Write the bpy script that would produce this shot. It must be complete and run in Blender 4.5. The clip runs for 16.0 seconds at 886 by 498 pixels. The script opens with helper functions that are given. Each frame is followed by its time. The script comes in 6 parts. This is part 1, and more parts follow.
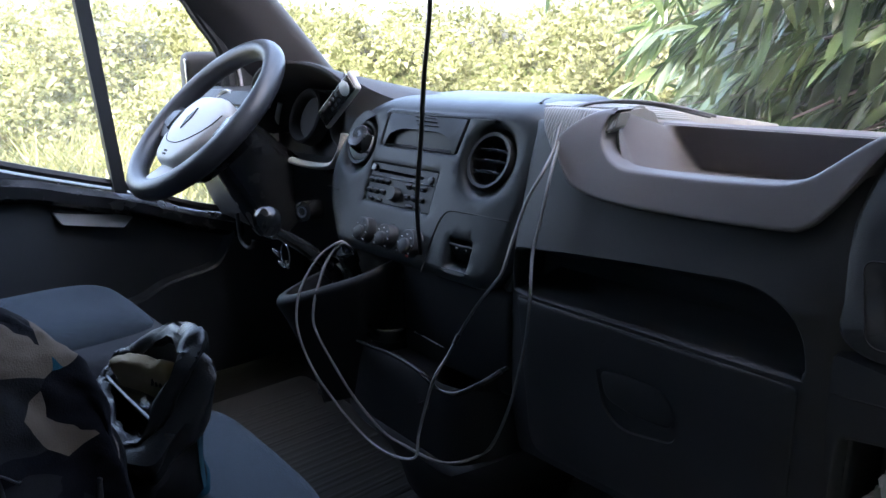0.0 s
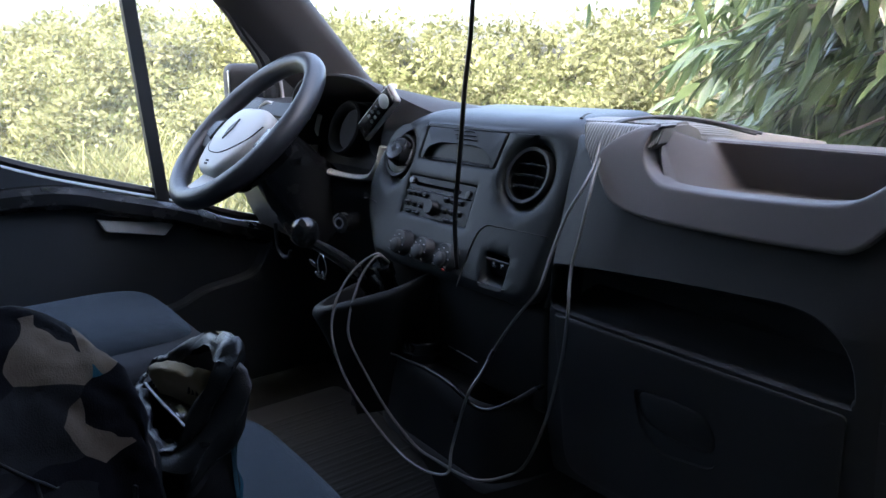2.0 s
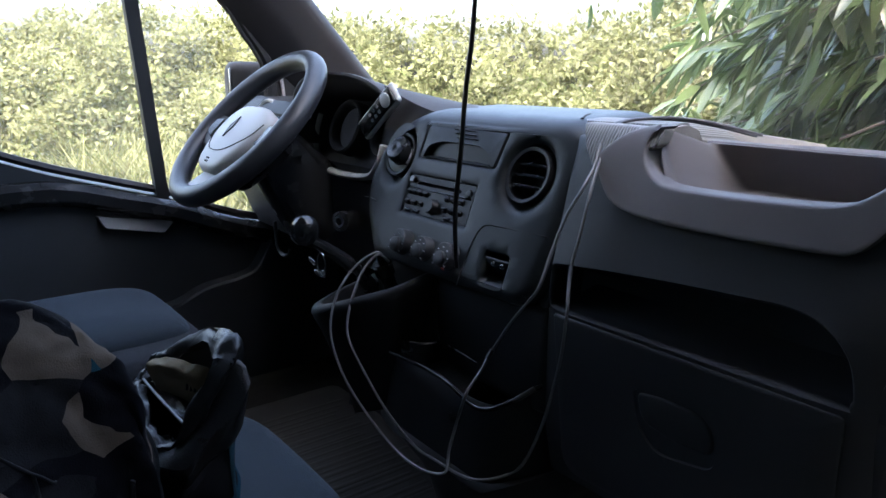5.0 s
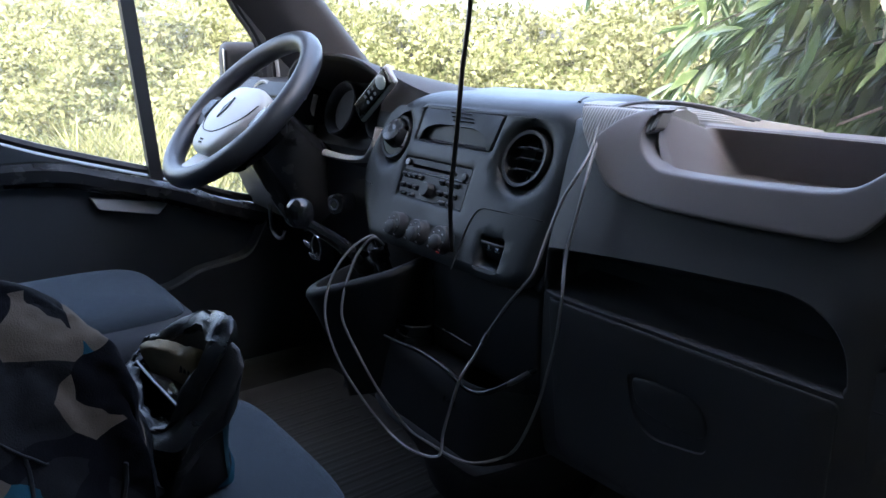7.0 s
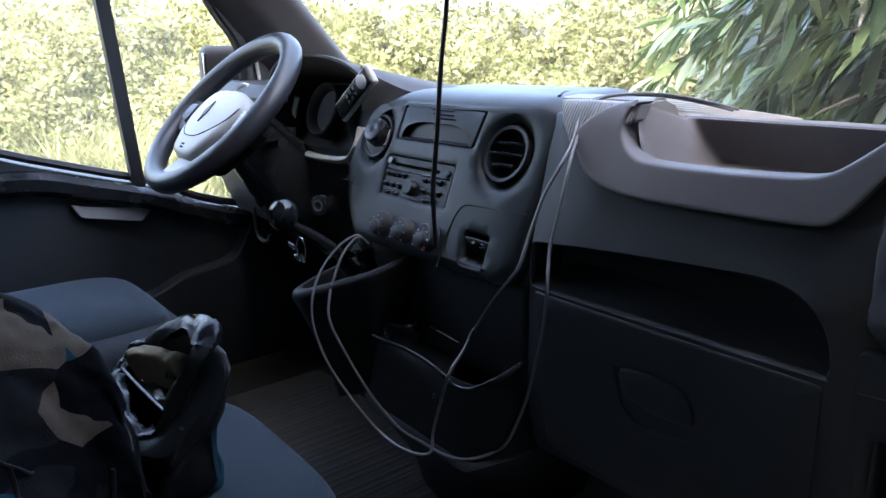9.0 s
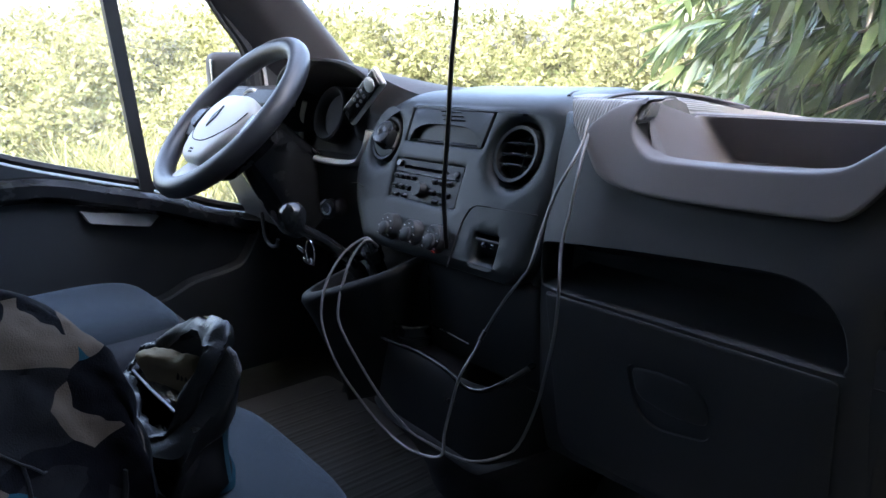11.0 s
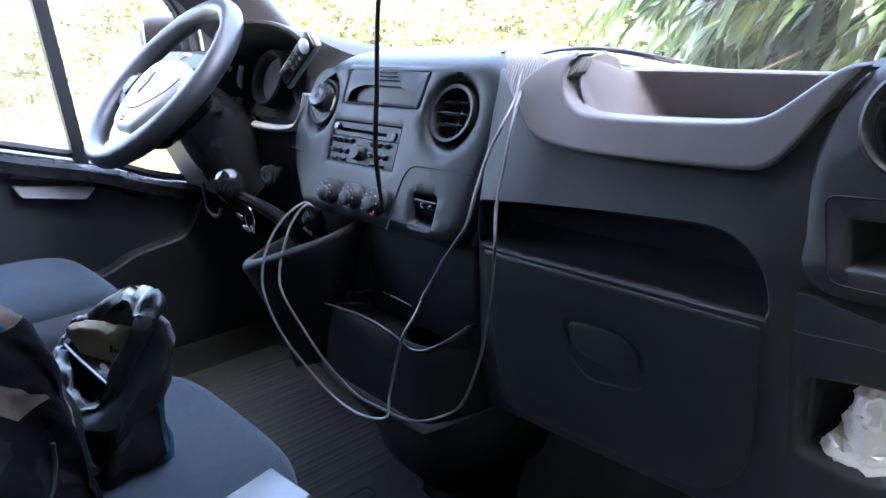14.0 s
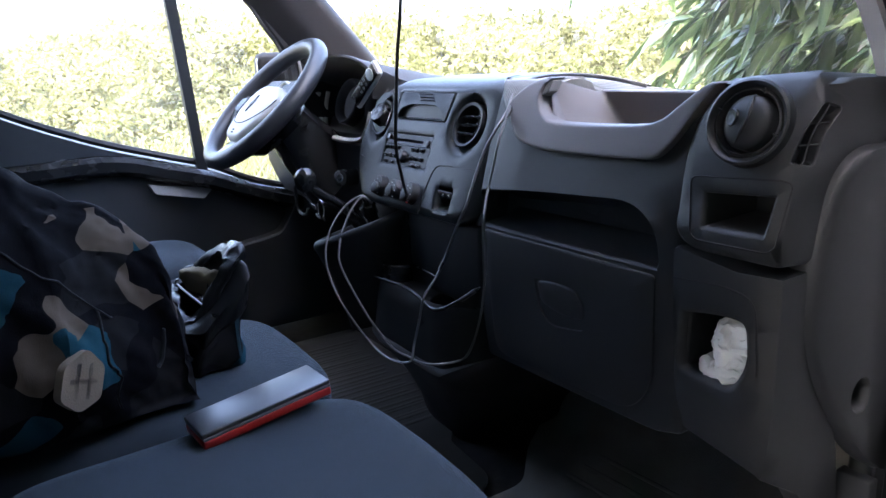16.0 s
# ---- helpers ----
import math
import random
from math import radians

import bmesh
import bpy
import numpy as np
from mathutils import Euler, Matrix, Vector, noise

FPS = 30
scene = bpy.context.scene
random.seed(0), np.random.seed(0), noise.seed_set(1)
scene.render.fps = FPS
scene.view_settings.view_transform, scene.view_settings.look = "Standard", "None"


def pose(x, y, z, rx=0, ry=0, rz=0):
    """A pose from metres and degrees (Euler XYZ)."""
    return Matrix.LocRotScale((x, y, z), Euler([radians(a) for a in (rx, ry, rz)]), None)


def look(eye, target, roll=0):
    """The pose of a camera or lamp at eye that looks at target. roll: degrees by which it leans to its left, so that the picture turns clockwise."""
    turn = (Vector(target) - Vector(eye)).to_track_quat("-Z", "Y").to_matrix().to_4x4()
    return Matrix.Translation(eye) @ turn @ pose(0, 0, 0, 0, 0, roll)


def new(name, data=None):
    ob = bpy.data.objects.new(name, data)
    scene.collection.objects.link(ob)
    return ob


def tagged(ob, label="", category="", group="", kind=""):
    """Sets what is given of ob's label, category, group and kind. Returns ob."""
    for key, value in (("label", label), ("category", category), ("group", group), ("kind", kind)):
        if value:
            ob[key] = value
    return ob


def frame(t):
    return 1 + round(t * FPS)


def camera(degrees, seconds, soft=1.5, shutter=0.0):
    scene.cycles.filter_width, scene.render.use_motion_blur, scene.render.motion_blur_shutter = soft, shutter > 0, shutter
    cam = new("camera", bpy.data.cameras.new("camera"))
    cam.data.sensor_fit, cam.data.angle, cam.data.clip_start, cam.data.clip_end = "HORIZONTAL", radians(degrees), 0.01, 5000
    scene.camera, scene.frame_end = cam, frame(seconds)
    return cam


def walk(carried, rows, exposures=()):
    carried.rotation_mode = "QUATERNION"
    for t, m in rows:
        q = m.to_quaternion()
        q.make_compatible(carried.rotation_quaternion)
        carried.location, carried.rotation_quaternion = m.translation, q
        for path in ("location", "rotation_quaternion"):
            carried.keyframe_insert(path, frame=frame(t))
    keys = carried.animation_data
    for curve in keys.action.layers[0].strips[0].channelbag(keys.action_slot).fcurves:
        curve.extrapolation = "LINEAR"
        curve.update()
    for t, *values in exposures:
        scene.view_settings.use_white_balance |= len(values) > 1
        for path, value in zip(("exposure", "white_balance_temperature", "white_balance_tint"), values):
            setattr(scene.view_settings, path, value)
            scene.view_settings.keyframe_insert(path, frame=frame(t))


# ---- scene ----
cam = camera(63.1, 16.0)
PATH = [
    (0, (0.965, -0.67, 0.872), (-0.51, 0.576, 0.353), -0.7),
    (0.5, (0.963, -0.668, 0.871), (-0.533, 0.557, 0.358), -0.7),
    (1, (0.962, -0.668, 0.873), (-0.544, 0.551, 0.376), -0.3),
    (1.5, (0.961, -0.669, 0.873), (-0.558, 0.536, 0.384), -0.3),
    (2, (0.958, -0.668, 0.874), (-0.584, 0.509, 0.387), -0.3),
    (2.5, (0.959, -0.672, 0.876), (-0.588, 0.506, 0.409), -0.2),
    (3, (0.96, -0.668, 0.874), (-0.593, 0.501, 0.405), -0.4),
    (5.5, (0.958, -0.669, 0.871), (-0.578, 0.515, 0.381), 0.4),
    (6, (0.958, -0.666, 0.872), (-0.572, 0.517, 0.363), 0.3),
    (6.5, (0.953, -0.667, 0.872), (-0.574, 0.511, 0.343), 0.3),
    (7, (0.955, -0.666, 0.87), (-0.569, 0.516, 0.342), 0.7),
    (7.5, (0.953, -0.665, 0.869), (-0.577, 0.509, 0.339), 0.1),
    (8, (0.957, -0.668, 0.869), (-0.557, 0.53, 0.347), -0.1),
    (8.5, (0.959, -0.668, 0.869), (-0.538, 0.552, 0.351), -0.4),
    (9, (0.959, -0.663, 0.866), (-0.545, 0.545, 0.338), -0.7),
    (9.2, (0.957, -0.664, 0.864), (-0.553, 0.543, 0.35), -0.3),
    (11.3, (0.954, -0.668, 0.855), (-0.561, 0.535, 0.347), -1.4),
    (11.5, (0.955, -0.666, 0.854), (-0.548, 0.546, 0.331), -1.8),
    (12, (0.959, -0.659, 0.85), (-0.525, 0.56, 0.291), -2.0),
    (12.5, (0.959, -0.652, 0.848), (-0.532, 0.548, 0.268), -2.1),
    (13, (0.956, -0.652, 0.848), (-0.529, 0.545, 0.246), -1.5),
    (13.5, (0.958, -0.651, 0.85), (-0.525, 0.554, 0.259), -1.4),
    (14, (0.971, -0.646, 0.846), (-0.454, 0.623, 0.249), -2.0),
    (14.2, (0.989, -0.648, 0.839), (-0.413, 0.655, 0.26), -2.2),
    (14.5, (1.055, -0.622, 0.836), (-0.342, 0.675, 0.233), -3.2),
    (14.8, (1.16, -0.601, 0.838), (-0.257, 0.679, 0.242), -2.8),
    (15, (1.219, -0.592, 0.819), (-0.22, 0.667, 0.233), -2.0),
    (15.2, (1.264, -0.595, 0.82), (-0.226, 0.602, 0.23), -1.9),
    (15.5, (1.287, -0.613, 0.821), (-0.278, 0.5, 0.263), -1.9),
    (16, (1.304, -0.717, 0.834), (-0.321, 0.336, 0.336), -2.1),
]
walk(cam, [(t, look(eye, target, roll)) for t, eye, target, roll in PATH], [(0, 4.2, 6300, 11), (1, 4.0, 6300, 11), (4, 3.55, 6300, 11), (7, 4.05, 6250, 11), (9, 4.15, 6300, 11), (11.5, 4.3, 6350, 11), (13, 5.05, 6300, 13), (14, 5.35, 6200, 13), (14.5, 5.45, 6150, 14), (15.3, 5.45, 6150, 15), (16, 4.6, 6200, 15)])

# ---- daylight ----
world = bpy.data.worlds.new("sky")
scene.world = world
world.use_nodes = True
WN, WL = world.node_tree.nodes, world.node_tree.links
sky = WN.new("ShaderNodeTexSky")
sky.sky_type, sky.sun_disc = "NISHITA", False
SUN_UP, SUN_ROUND = 47.0, 138.0
sky.sun_elevation, sky.sun_rotation = radians(SUN_UP), radians(SUN_ROUND)
sky.dust_density, sky.air_density = 7.0, 1.0
WL.new(sky.outputs[0], WN["Background"].inputs["Color"])
WN["Background"].inputs["Strength"].default_value = 0.15
sun = new("sun", bpy.data.lights.new("sun", "SUN"))
sun.data.energy, sun.data.angle, sun.data.color = 3.6, radians(8), (1.0, 0.96, 0.9)
sun.matrix_basis = look((0, 0, 0), (-math.sin(radians(SUN_ROUND)) * math.cos(radians(SUN_UP)), -math.cos(radians(SUN_ROUND)) * math.cos(radians(SUN_UP)), -math.sin(radians(SUN_UP))))


# ---- small builders ----
from mathutils.geometry import delaunay_2d_cdt


def nodes_of(m):
    m.use_nodes = True
    return m.node_tree.nodes, m.node_tree.links


def mat(name, col, rough=0.5, metal=0.0, var=0.2, scale=25.0, bump=0.15, bscale=600.0, wear=0.0, spec=0.5, stretch=(1, 1, 1), rnd=0.0):
    """A plain surface: base colour that varies at two scales, grain in relief, uneven gloss."""
    m = bpy.data.materials.new(name)
    N, L = nodes_of(m)
    b = N["Principled BSDF"]
    tc = N.new("ShaderNodeTexCoord")
    mp = N.new("ShaderNodeMapping")
    mp.inputs["Scale"].default_value = stretch
    L.new(tc.outputs["Object"], mp.inputs["Vector"])
    big = N.new("ShaderNodeTexNoise")
    big.inputs["Scale"].default_value, big.inputs["Detail"].default_value = scale, 6
    fine = N.new("ShaderNodeTexNoise")
    fine.inputs["Scale"].default_value, fine.inputs["Detail"].default_value = bscale, 3
    L.new(mp.outputs[0], big.inputs["Vector"])
    L.new(mp.outputs[0], fine.inputs["Vector"])
    mix = N.new("ShaderNodeMix")
    mix.data_type = "RGBA"
    mix.inputs["A"].default_value = (*[c * (1 - var) for c in col], 1)
    mix.inputs["B"].default_value = (*[min(1, c * (1 + var)) for c in col], 1)
    L.new(big.outputs["Fac"], mix.inputs["Factor"])
    out = mix.outputs["Result"]
    if rnd:
        info = N.new("ShaderNodeNewGeometry")
        hsv = N.new("ShaderNodeHueSaturation")
        mr = N.new("ShaderNodeMapRange")
        mr.inputs["To Min"].default_value, mr.inputs["To Max"].default_value = 1 - rnd, 1 + rnd
        L.new(info.outputs["Random Per Island"], mr.inputs["Value"])
        L.new(mr.outputs[0], hsv.inputs["Value"])
        L.new(out, hsv.inputs["Color"])
        out = hsv.outputs["Color"]
    L.new(out, b.inputs["Base Color"])
    rr = N.new("ShaderNodeMapRange")
    rr.inputs["To Min"].default_value, rr.inputs["To Max"].default_value = max(0.02, rough - 0.12 - wear), min(1, rough + 0.1)
    L.new(big.outputs["Fac"], rr.inputs["Value"])
    L.new(rr.outputs[0], b.inputs["Roughness"])
    b.inputs["Metallic"].default_value = metal
    b.inputs["Specular IOR Level"].default_value = spec
    if bump:
        bp = N.new("ShaderNodeBump")
        bp.inputs["Strength"].default_value, bp.inputs["Distance"].default_value = bump, 0.001
        L.new(fine.outputs["Fac"], bp.inputs["Height"])
        L.new(bp.outputs[0], b.inputs["Normal"])
    return m


def thing(name, at, label, category, group="", kind=""):
    ob = new(name)
    ob.matrix_basis = Matrix.Translation(at)
    ob.empty_display_size = 0.05
    return tagged(ob, label, category, group, kind)


def finish(ob_name, bm, material, smooth=40):
    bmesh.ops.recalc_face_normals(bm, faces=bm.faces)
    me = bpy.data.meshes.new(ob_name)
    bm.to_mesh(me)
    bm.free()
    me.materials.append(material)
    if smooth:
        me.polygons.foreach_set("use_smooth", [True] * len(me.polygons))
        me.set_sharp_from_angle(angle=radians(smooth))
    return new(ob_name, me)


def part(name, bm, material, parent, label="", smooth=40):
    ob = finish(name, bm, material, smooth)
    ob.parent = parent
    if parent.type == "EMPTY":
        ob.matrix_parent_inverse = parent.matrix_basis.inverted()
    if label:
        ob["label"] = label
    return ob


def lone(name, bm, material, label, category, group="", kind="", smooth=40):
    return tagged(finish(name, bm, material, smooth), label, category, group, kind)


def box(size, at=(0, 0, 0), rot=(0, 0, 0), bevel=0.004, seg=3, bm=None):
    bm = bm or bmesh.new()
    v = bmesh.ops.create_cube(bm, size=1.0)["verts"]
    m = pose(*at, *rot) @ Matrix.Diagonal((*size, 1))
    bmesh.ops.transform(bm, matrix=m, verts=v)
    if bevel:
        es = list({e for q in v for e in q.link_edges})
        bmesh.ops.bevel(bm, geom=es, offset=min(bevel, 0.49 * min(size)), segments=seg, profile=0.5, affect="EDGES")
    return bm


def skin(loops, bm=None, closed=True, cap=(True, True)):
    """A skin over loops of equally many points."""
    bm = bm or bmesh.new()
    rows = [[bm.verts.new(p) for p in l] for l in loops]
    n = len(rows[0])
    for a, b in zip(rows, rows[1:]):
        for i in range(n if closed else n - 1):
            j = (i + 1) % n
            bm.faces.new((a[i], a[j], b[j], b[i]))
    if closed and cap[0]:
        bm.faces.new(rows[0][::-1])
    if closed and cap[1]:
        bm.faces.new(rows[-1])
    return bm


def smooth_line(pts, per=8, closed=False):
    """Points of a Catmull-Rom curve through pts."""
    P = [Vector(p) for p in pts]
    n = len(P)
    out = []
    for i in range(n if closed else n - 1):
        a, b, c, d = (P[(i + k) % n] if closed else P[min(max(i + k, 0), n - 1)] for k in (-1, 0, 1, 2))
        for s in range(per):
            t = s / per
            out.append(0.5 * ((2 * b) + (c - a) * t + (2 * a - 5 * b + 4 * c - d) * t * t + (3 * b - a - 3 * c + d) * t ** 3))
    if not closed:
        out.append(P[-1])
    return out


def tube(pts, r, per=8, sides=8, bm=None, closed=False, flat=1.0, ends=None):
    """A round cord along pts; ends: radius factors from first to last point."""
    line = smooth_line(pts, per, closed)
    n = len(line)
    up = Vector((0.03, 0.05, 1)).normalized()
    loops = []
    prev = None
    for i, p in enumerate(line):
        a, b = (line[i - 1], line[(i + 1) % n]) if closed else (line[max(i - 1, 0)], line[min(i + 1, n - 1)])
        d = (b - a).normalized()
        if prev is None:
            u = d.cross(up)
            if u.length < 0.05:
                u = d.cross(Vector((1, 0, 0)))
        else:
            u = prev - d * prev.dot(d)
        u.normalize()
        prev = u
        v = d.cross(u)
        k = r * (1 if ends is None else ends[0] + (ends[1] - ends[0]) * i / (n - 1))
        loops.append([p + k * (math.cos(q) * u + flat * math.sin(q) * v) for q in (2 * math.pi * j / sides for j in range(sides))])
    if closed:
        loops.append(loops[0])
        bm = skin(loops, bm, True, (False, False))
        bmesh.ops.remove_doubles(bm, verts=bm.verts, dist=1e-5)
        return bm
    return skin(loops, bm)


def blob(size, at, e1=0.5, e2=0.5, nu=40, nv=24, m=None, dent=0.0, dscale=6.0, seed=0.0, bm=None):
    """A rounded, box-like body (superellipsoid), with dents."""
    def pw(c, e):
        return math.copysign(abs(c) ** e, c)
    loops = []
    for j in range(1, nv):
        la = -math.pi / 2 + math.pi * j / nv
        loops.append([Vector((size[0] * pw(math.cos(la), e1) * pw(math.cos(lo), e2), size[1] * pw(math.cos(la), e1) * pw(math.sin(lo), e2), size[2] * pw(math.sin(la), e1)))
                      for lo in (2 * math.pi * i / nu for i in range(nu))])
    m = m or Matrix()
    out = []
    for l in loops:
        row = []
        for p in l:
            q = p.copy()
            if dent:
                q += p.normalized() * dent * noise.noise(p * dscale + Vector((seed, seed, seed)))
            row.append(Vector(at) + (m.to_3x3() @ q))
        out.append(row)
    return skin(out, bm)


def turned(profile, at, axis, sides=48, bm=None, cap=(False, True)):
    """A turned body: profile of (radius, height along axis)."""
    n = Vector(axis).normalized()
    u = n.cross(Vector((0, 0, 1)))
    u = u.normalized() if u.length > 1e-3 else Vector((1, 0, 0))
    v = n.cross(u)
    loops = [[Vector(at) + n * h + r * (math.cos(q) * u + math.sin(q) * v) for q in (2 * math.pi * i / sides for i in range(sides))] for r, h in profile]
    return skin(loops, bm, True, cap)


def rounded(pts, r, seg=5):
    """The outline pts (2D) with its corners rounded; r: one radius or one each."""
    n = len(pts)
    rs = r if isinstance(r, (list, tuple)) else [r] * n
    out = []
    for i in range(n):
        p, a, b = Vector(pts[i]), Vector(pts[i - 1]), Vector(pts[(i + 1) % n])
        da, db = (a - p), (b - p)
        k = min(rs[i], 0.49 * da.length, 0.49 * db.length)
        if k < 1e-5:
            out.append(p)
            continue
        s, e = p + da.normalized() * k, p + db.normalized() * k
        for j in range(seg + 1):
            t = j / seg
            out.append((1 - t) ** 2 * s + 2 * t * (1 - t) * p + t * t * e)
    return out


def offset(loop, d):
    """The closed 2D loop moved inwards by d (outwards: minus)."""
    n = len(loop)
    area = sum(loop[i - 1].x * loop[i].y - loop[i].x * loop[i - 1].y for i in range(n))
    sg = 1 if area > 0 else -1
    out = []
    for i in range(n):
        a, b = loop[i] - loop[i - 1], loop[(i + 1) % n] - loop[i]
        na, nb = Vector((-a.y, a.x)), Vector((-b.y, b.x))
        k = (na.normalized() if na.length > 1e-9 else Vector((0, 0))) + (nb.normalized() if nb.length > 1e-9 else Vector((0, 0)))
        k = k.normalized() if k.length > 1e-9 else Vector((0, 0))
        out.append(loop[i] + sg * d * k)
    return out


def sheet(outer, holes, surf, rim=(), fine=0.05, back=0.0):
    """A panel in 2D with holes and a rounded edge, laid on surf(u, v, depth).
    outer: loop; rim: (inset, depth) rows from the outside in, which round the outer edge.
    holes: (loop, rows of (inset, depth), capped), the rows lead from the face into the hole."""
    bm = bmesh.new()
    flat = []

    def ring(loop, d):
        vs = [bm.verts.new((p.x, p.y, 0)) for p in loop]
        for w in vs:
            flat.append((w, d))
        return vs

    def band(a, b):
        for i in range(len(a)):
            j = (i + 1) % len(a)
            bm.faces.new((a[i], a[j], b[j], b[i]))

    prev = None
    for ins, d in rim:
        now = ring(offset(outer, ins), d)
        if prev:
            band(prev, now)
        prev = now
    if prev is None:
        prev = ring(outer, 0.0)
    firsts = [prev]
    for loop, rows, capped in holes:
        p0 = ring(loop, 0.0)
        firsts.append(p0)
        q = p0
        for ins, d in rows:
            now = ring(offset(loop, ins), d)
            band(q, now)
            q = now
        if capped:
            bm.faces.new(q)
    depth = {w: d for w, d in flat}
    pts, cons, owner = [], [], []
    for f in firsts:
        o = len(pts)
        pts += [w.co.xy.copy() for w in f]
        owner += f
        cons += [(o + i, o + (i + 1) % len(f)) for i in range(len(f))]
    edge = np.array([p[:] for p in pts])
    lo, hi = edge.min(0), edge.max(0)
    for i, gx in enumerate(np.arange(lo[0] + 0.5 * fine, hi[0], fine * 0.87)):
        for gy in np.arange(lo[1] + (0.25 + 0.5 * (i % 2)) * fine, hi[1], fine):
            if np.min(np.hypot(edge[:, 0] - gx, edge[:, 1] - gy)) > 0.4 * fine:
                pts.append(Vector((gx, gy)))
    vo, _, fo, org, _, _ = delaunay_2d_cdt(pts, cons, [], 0, 1e-7)
    walls = np.array([(*pts[a], *pts[b]) for a, b in cons])

    def inside(c):
        x0, y0, x1, y1 = walls.T
        cross = (y0 > c.y) != (y1 > c.y)
        xs = x0 + (c.y - y0) * (x1 - x0) / np.where(y1 == y0, 1e-12, y1 - y0)
        return np.count_nonzero(cross & (xs > c.x)) % 2 == 1

    fo = [f for f in fo if inside(sum((vo[k] for k in f), Vector((0, 0))) / len(f))]
    made = []
    for p, g in zip(vo, org):
        g = [k for k in g if k < len(owner)]
        made.append(owner[g[0]] if g else None)
    for f in fo:
        for k in f:
            if made[k] is None:
                made[k] = bm.verts.new((vo[k].x, vo[k].y, 0))
                depth[made[k]] = 0.0
        vs = [made[k] for k in f]
        if len(set(vs)) == len(vs) and bm.faces.get(vs) is None:
            bm.faces.new(vs)
    for w in bm.verts:
        w.co = surf(w.co.x, w.co.y, depth.get(w, 0.0))
    return bm


def V2(l):
    return [Vector(p) for p in l]


def leaves(name, spots, dirs, sizes, material, rng, bend=0.25, wide=0.4, parent=None, label="", category="", kind="stuff"):
    """Many pointed leaves of four faces, as one mesh."""
    n = len(spots)
    d = dirs / np.linalg.norm(dirs, axis=1)[:, None]
    u = np.cross(d, rng.normal(size=(n, 3)))
    u /= np.linalg.norm(u, axis=1)[:, None]
    w = np.cross(d, u)
    s = sizes[:, None]
    base, tip = spots, spots + d * s - w * s * bend
    mid = spots + d * s * 0.5 + w * s * 0.06
    l, r = mid + u * s * wide * 0.5 + w * s * 0.05, mid - u * s * wide * 0.5 + w * s * 0.05
    verts = np.stack([base, l, tip, r, mid], axis=1).reshape(-1, 3)
    o = np.arange(n)[:, None] * 5
    faces = np.concatenate([o + [0, 4, 1], o + [1, 4, 2], o + [0, 3, 4], o + [4, 3, 2]], axis=0)
    me = bpy.data.meshes.new(name)
    me.from_pydata(verts.tolist(), [], faces.tolist())
    me.materials.append(material)
    me.polygons.foreach_set("use_smooth", [True] * len(me.polygons))
    ob = new(name, me)
    if parent:
        ob.parent = parent
        ob.matrix_parent_inverse = parent.matrix_basis.inverted()
        ob["kind"] = kind
        if label:
            ob["label"] = label
    else:
        tagged(ob, label, category, "", kind)
    return ob


def clear_glass(name, gloss=0.05, tint=(1, 1, 1), haze=0.0):
    """A thin pane; its last argument is the share veiled for glare haze and dust."""
    m = bpy.data.materials.new(name)
    N, L = nodes_of(m)
    N.remove(N["Principled BSDF"])
    tr, gl, mx = N.new("ShaderNodeBsdfTransparent"), N.new("ShaderNodeBsdfGlossy"), N.new("ShaderNodeMixShader")
    mx.inputs[0].default_value = gloss
    tr.inputs["Color"].default_value = (*tint, 1)
    gl.inputs["Roughness"].default_value = 0.02
    L.new(tr.outputs[0], mx.inputs[1])
    L.new(gl.outputs[0], mx.inputs[2])
    out = mx
    if haze:
        film, more = N.new("ShaderNodeBsdfTranslucent"), N.new("ShaderNodeMixShader")
        film.inputs["Color"].default_value = (0.8, 0.8, 0.78, 1)
        tc, nz, mr = N.new("ShaderNodeTexCoord"), N.new("ShaderNodeTexNoise"), N.new("ShaderNodeMapRange")
        nz.inputs["Scale"].default_value, nz.inputs["Detail"].default_value = 5.0, 8
        mr.inputs["To Min"].default_value, mr.inputs["To Max"].default_value = haze * 0.4, haze * 1.6
        L.new(tc.outputs["Object"], nz.inputs["Vector"])
        L.new(nz.outputs["Fac"], mr.inputs["Value"])
        L.new(mr.outputs[0], more.inputs[0])
        L.new(mx.outputs[0], more.inputs[1])
        L.new(film.outputs[0], more.inputs[2])
        out = more
    L.new(out.outputs[0], N["Material Output"].inputs["Surface"])
    return m

# ---- materials ----
BLACK = mat("black_plastic", (0.0238, 0.0250, 0.0275), 0.55, var=0.25, scale=9, bump=0.25, bscale=900, wear=0.04, spec=0.4)
HOOD = mat("hood_plastic", (0.046, 0.043, 0.042), 0.66, var=0.15, scale=7, bump=0.3, bscale=900, spec=0.3)
STACK = mat("dark_grey_plastic", (0.0115, 0.0150, 0.0172), 0.46, var=0.15, scale=7, bump=0.2, bscale=1100, wear=0.04, spec=0.36)
SATIN = mat("satin_black_plastic", (0.015, 0.0162, 0.0180), 0.30, var=0.2, scale=20, bump=0.05, wear=0.08)
HOLE = mat("matt_black_inside", (0.012, 0.012, 0.0135), 0.75, var=0.2, bump=0.05)
TAUPE = mat("taupe_soft_plastic", (0.132, 0.119, 0.118), 0.55, var=0.08, scale=6, bump=0.2, bscale=1200)
TOPPAD = mat("grey_dash_top", (0.27, 0.256, 0.240), 0.75, var=0.12, scale=8, bump=0.5, bscale=700, spec=0.25)
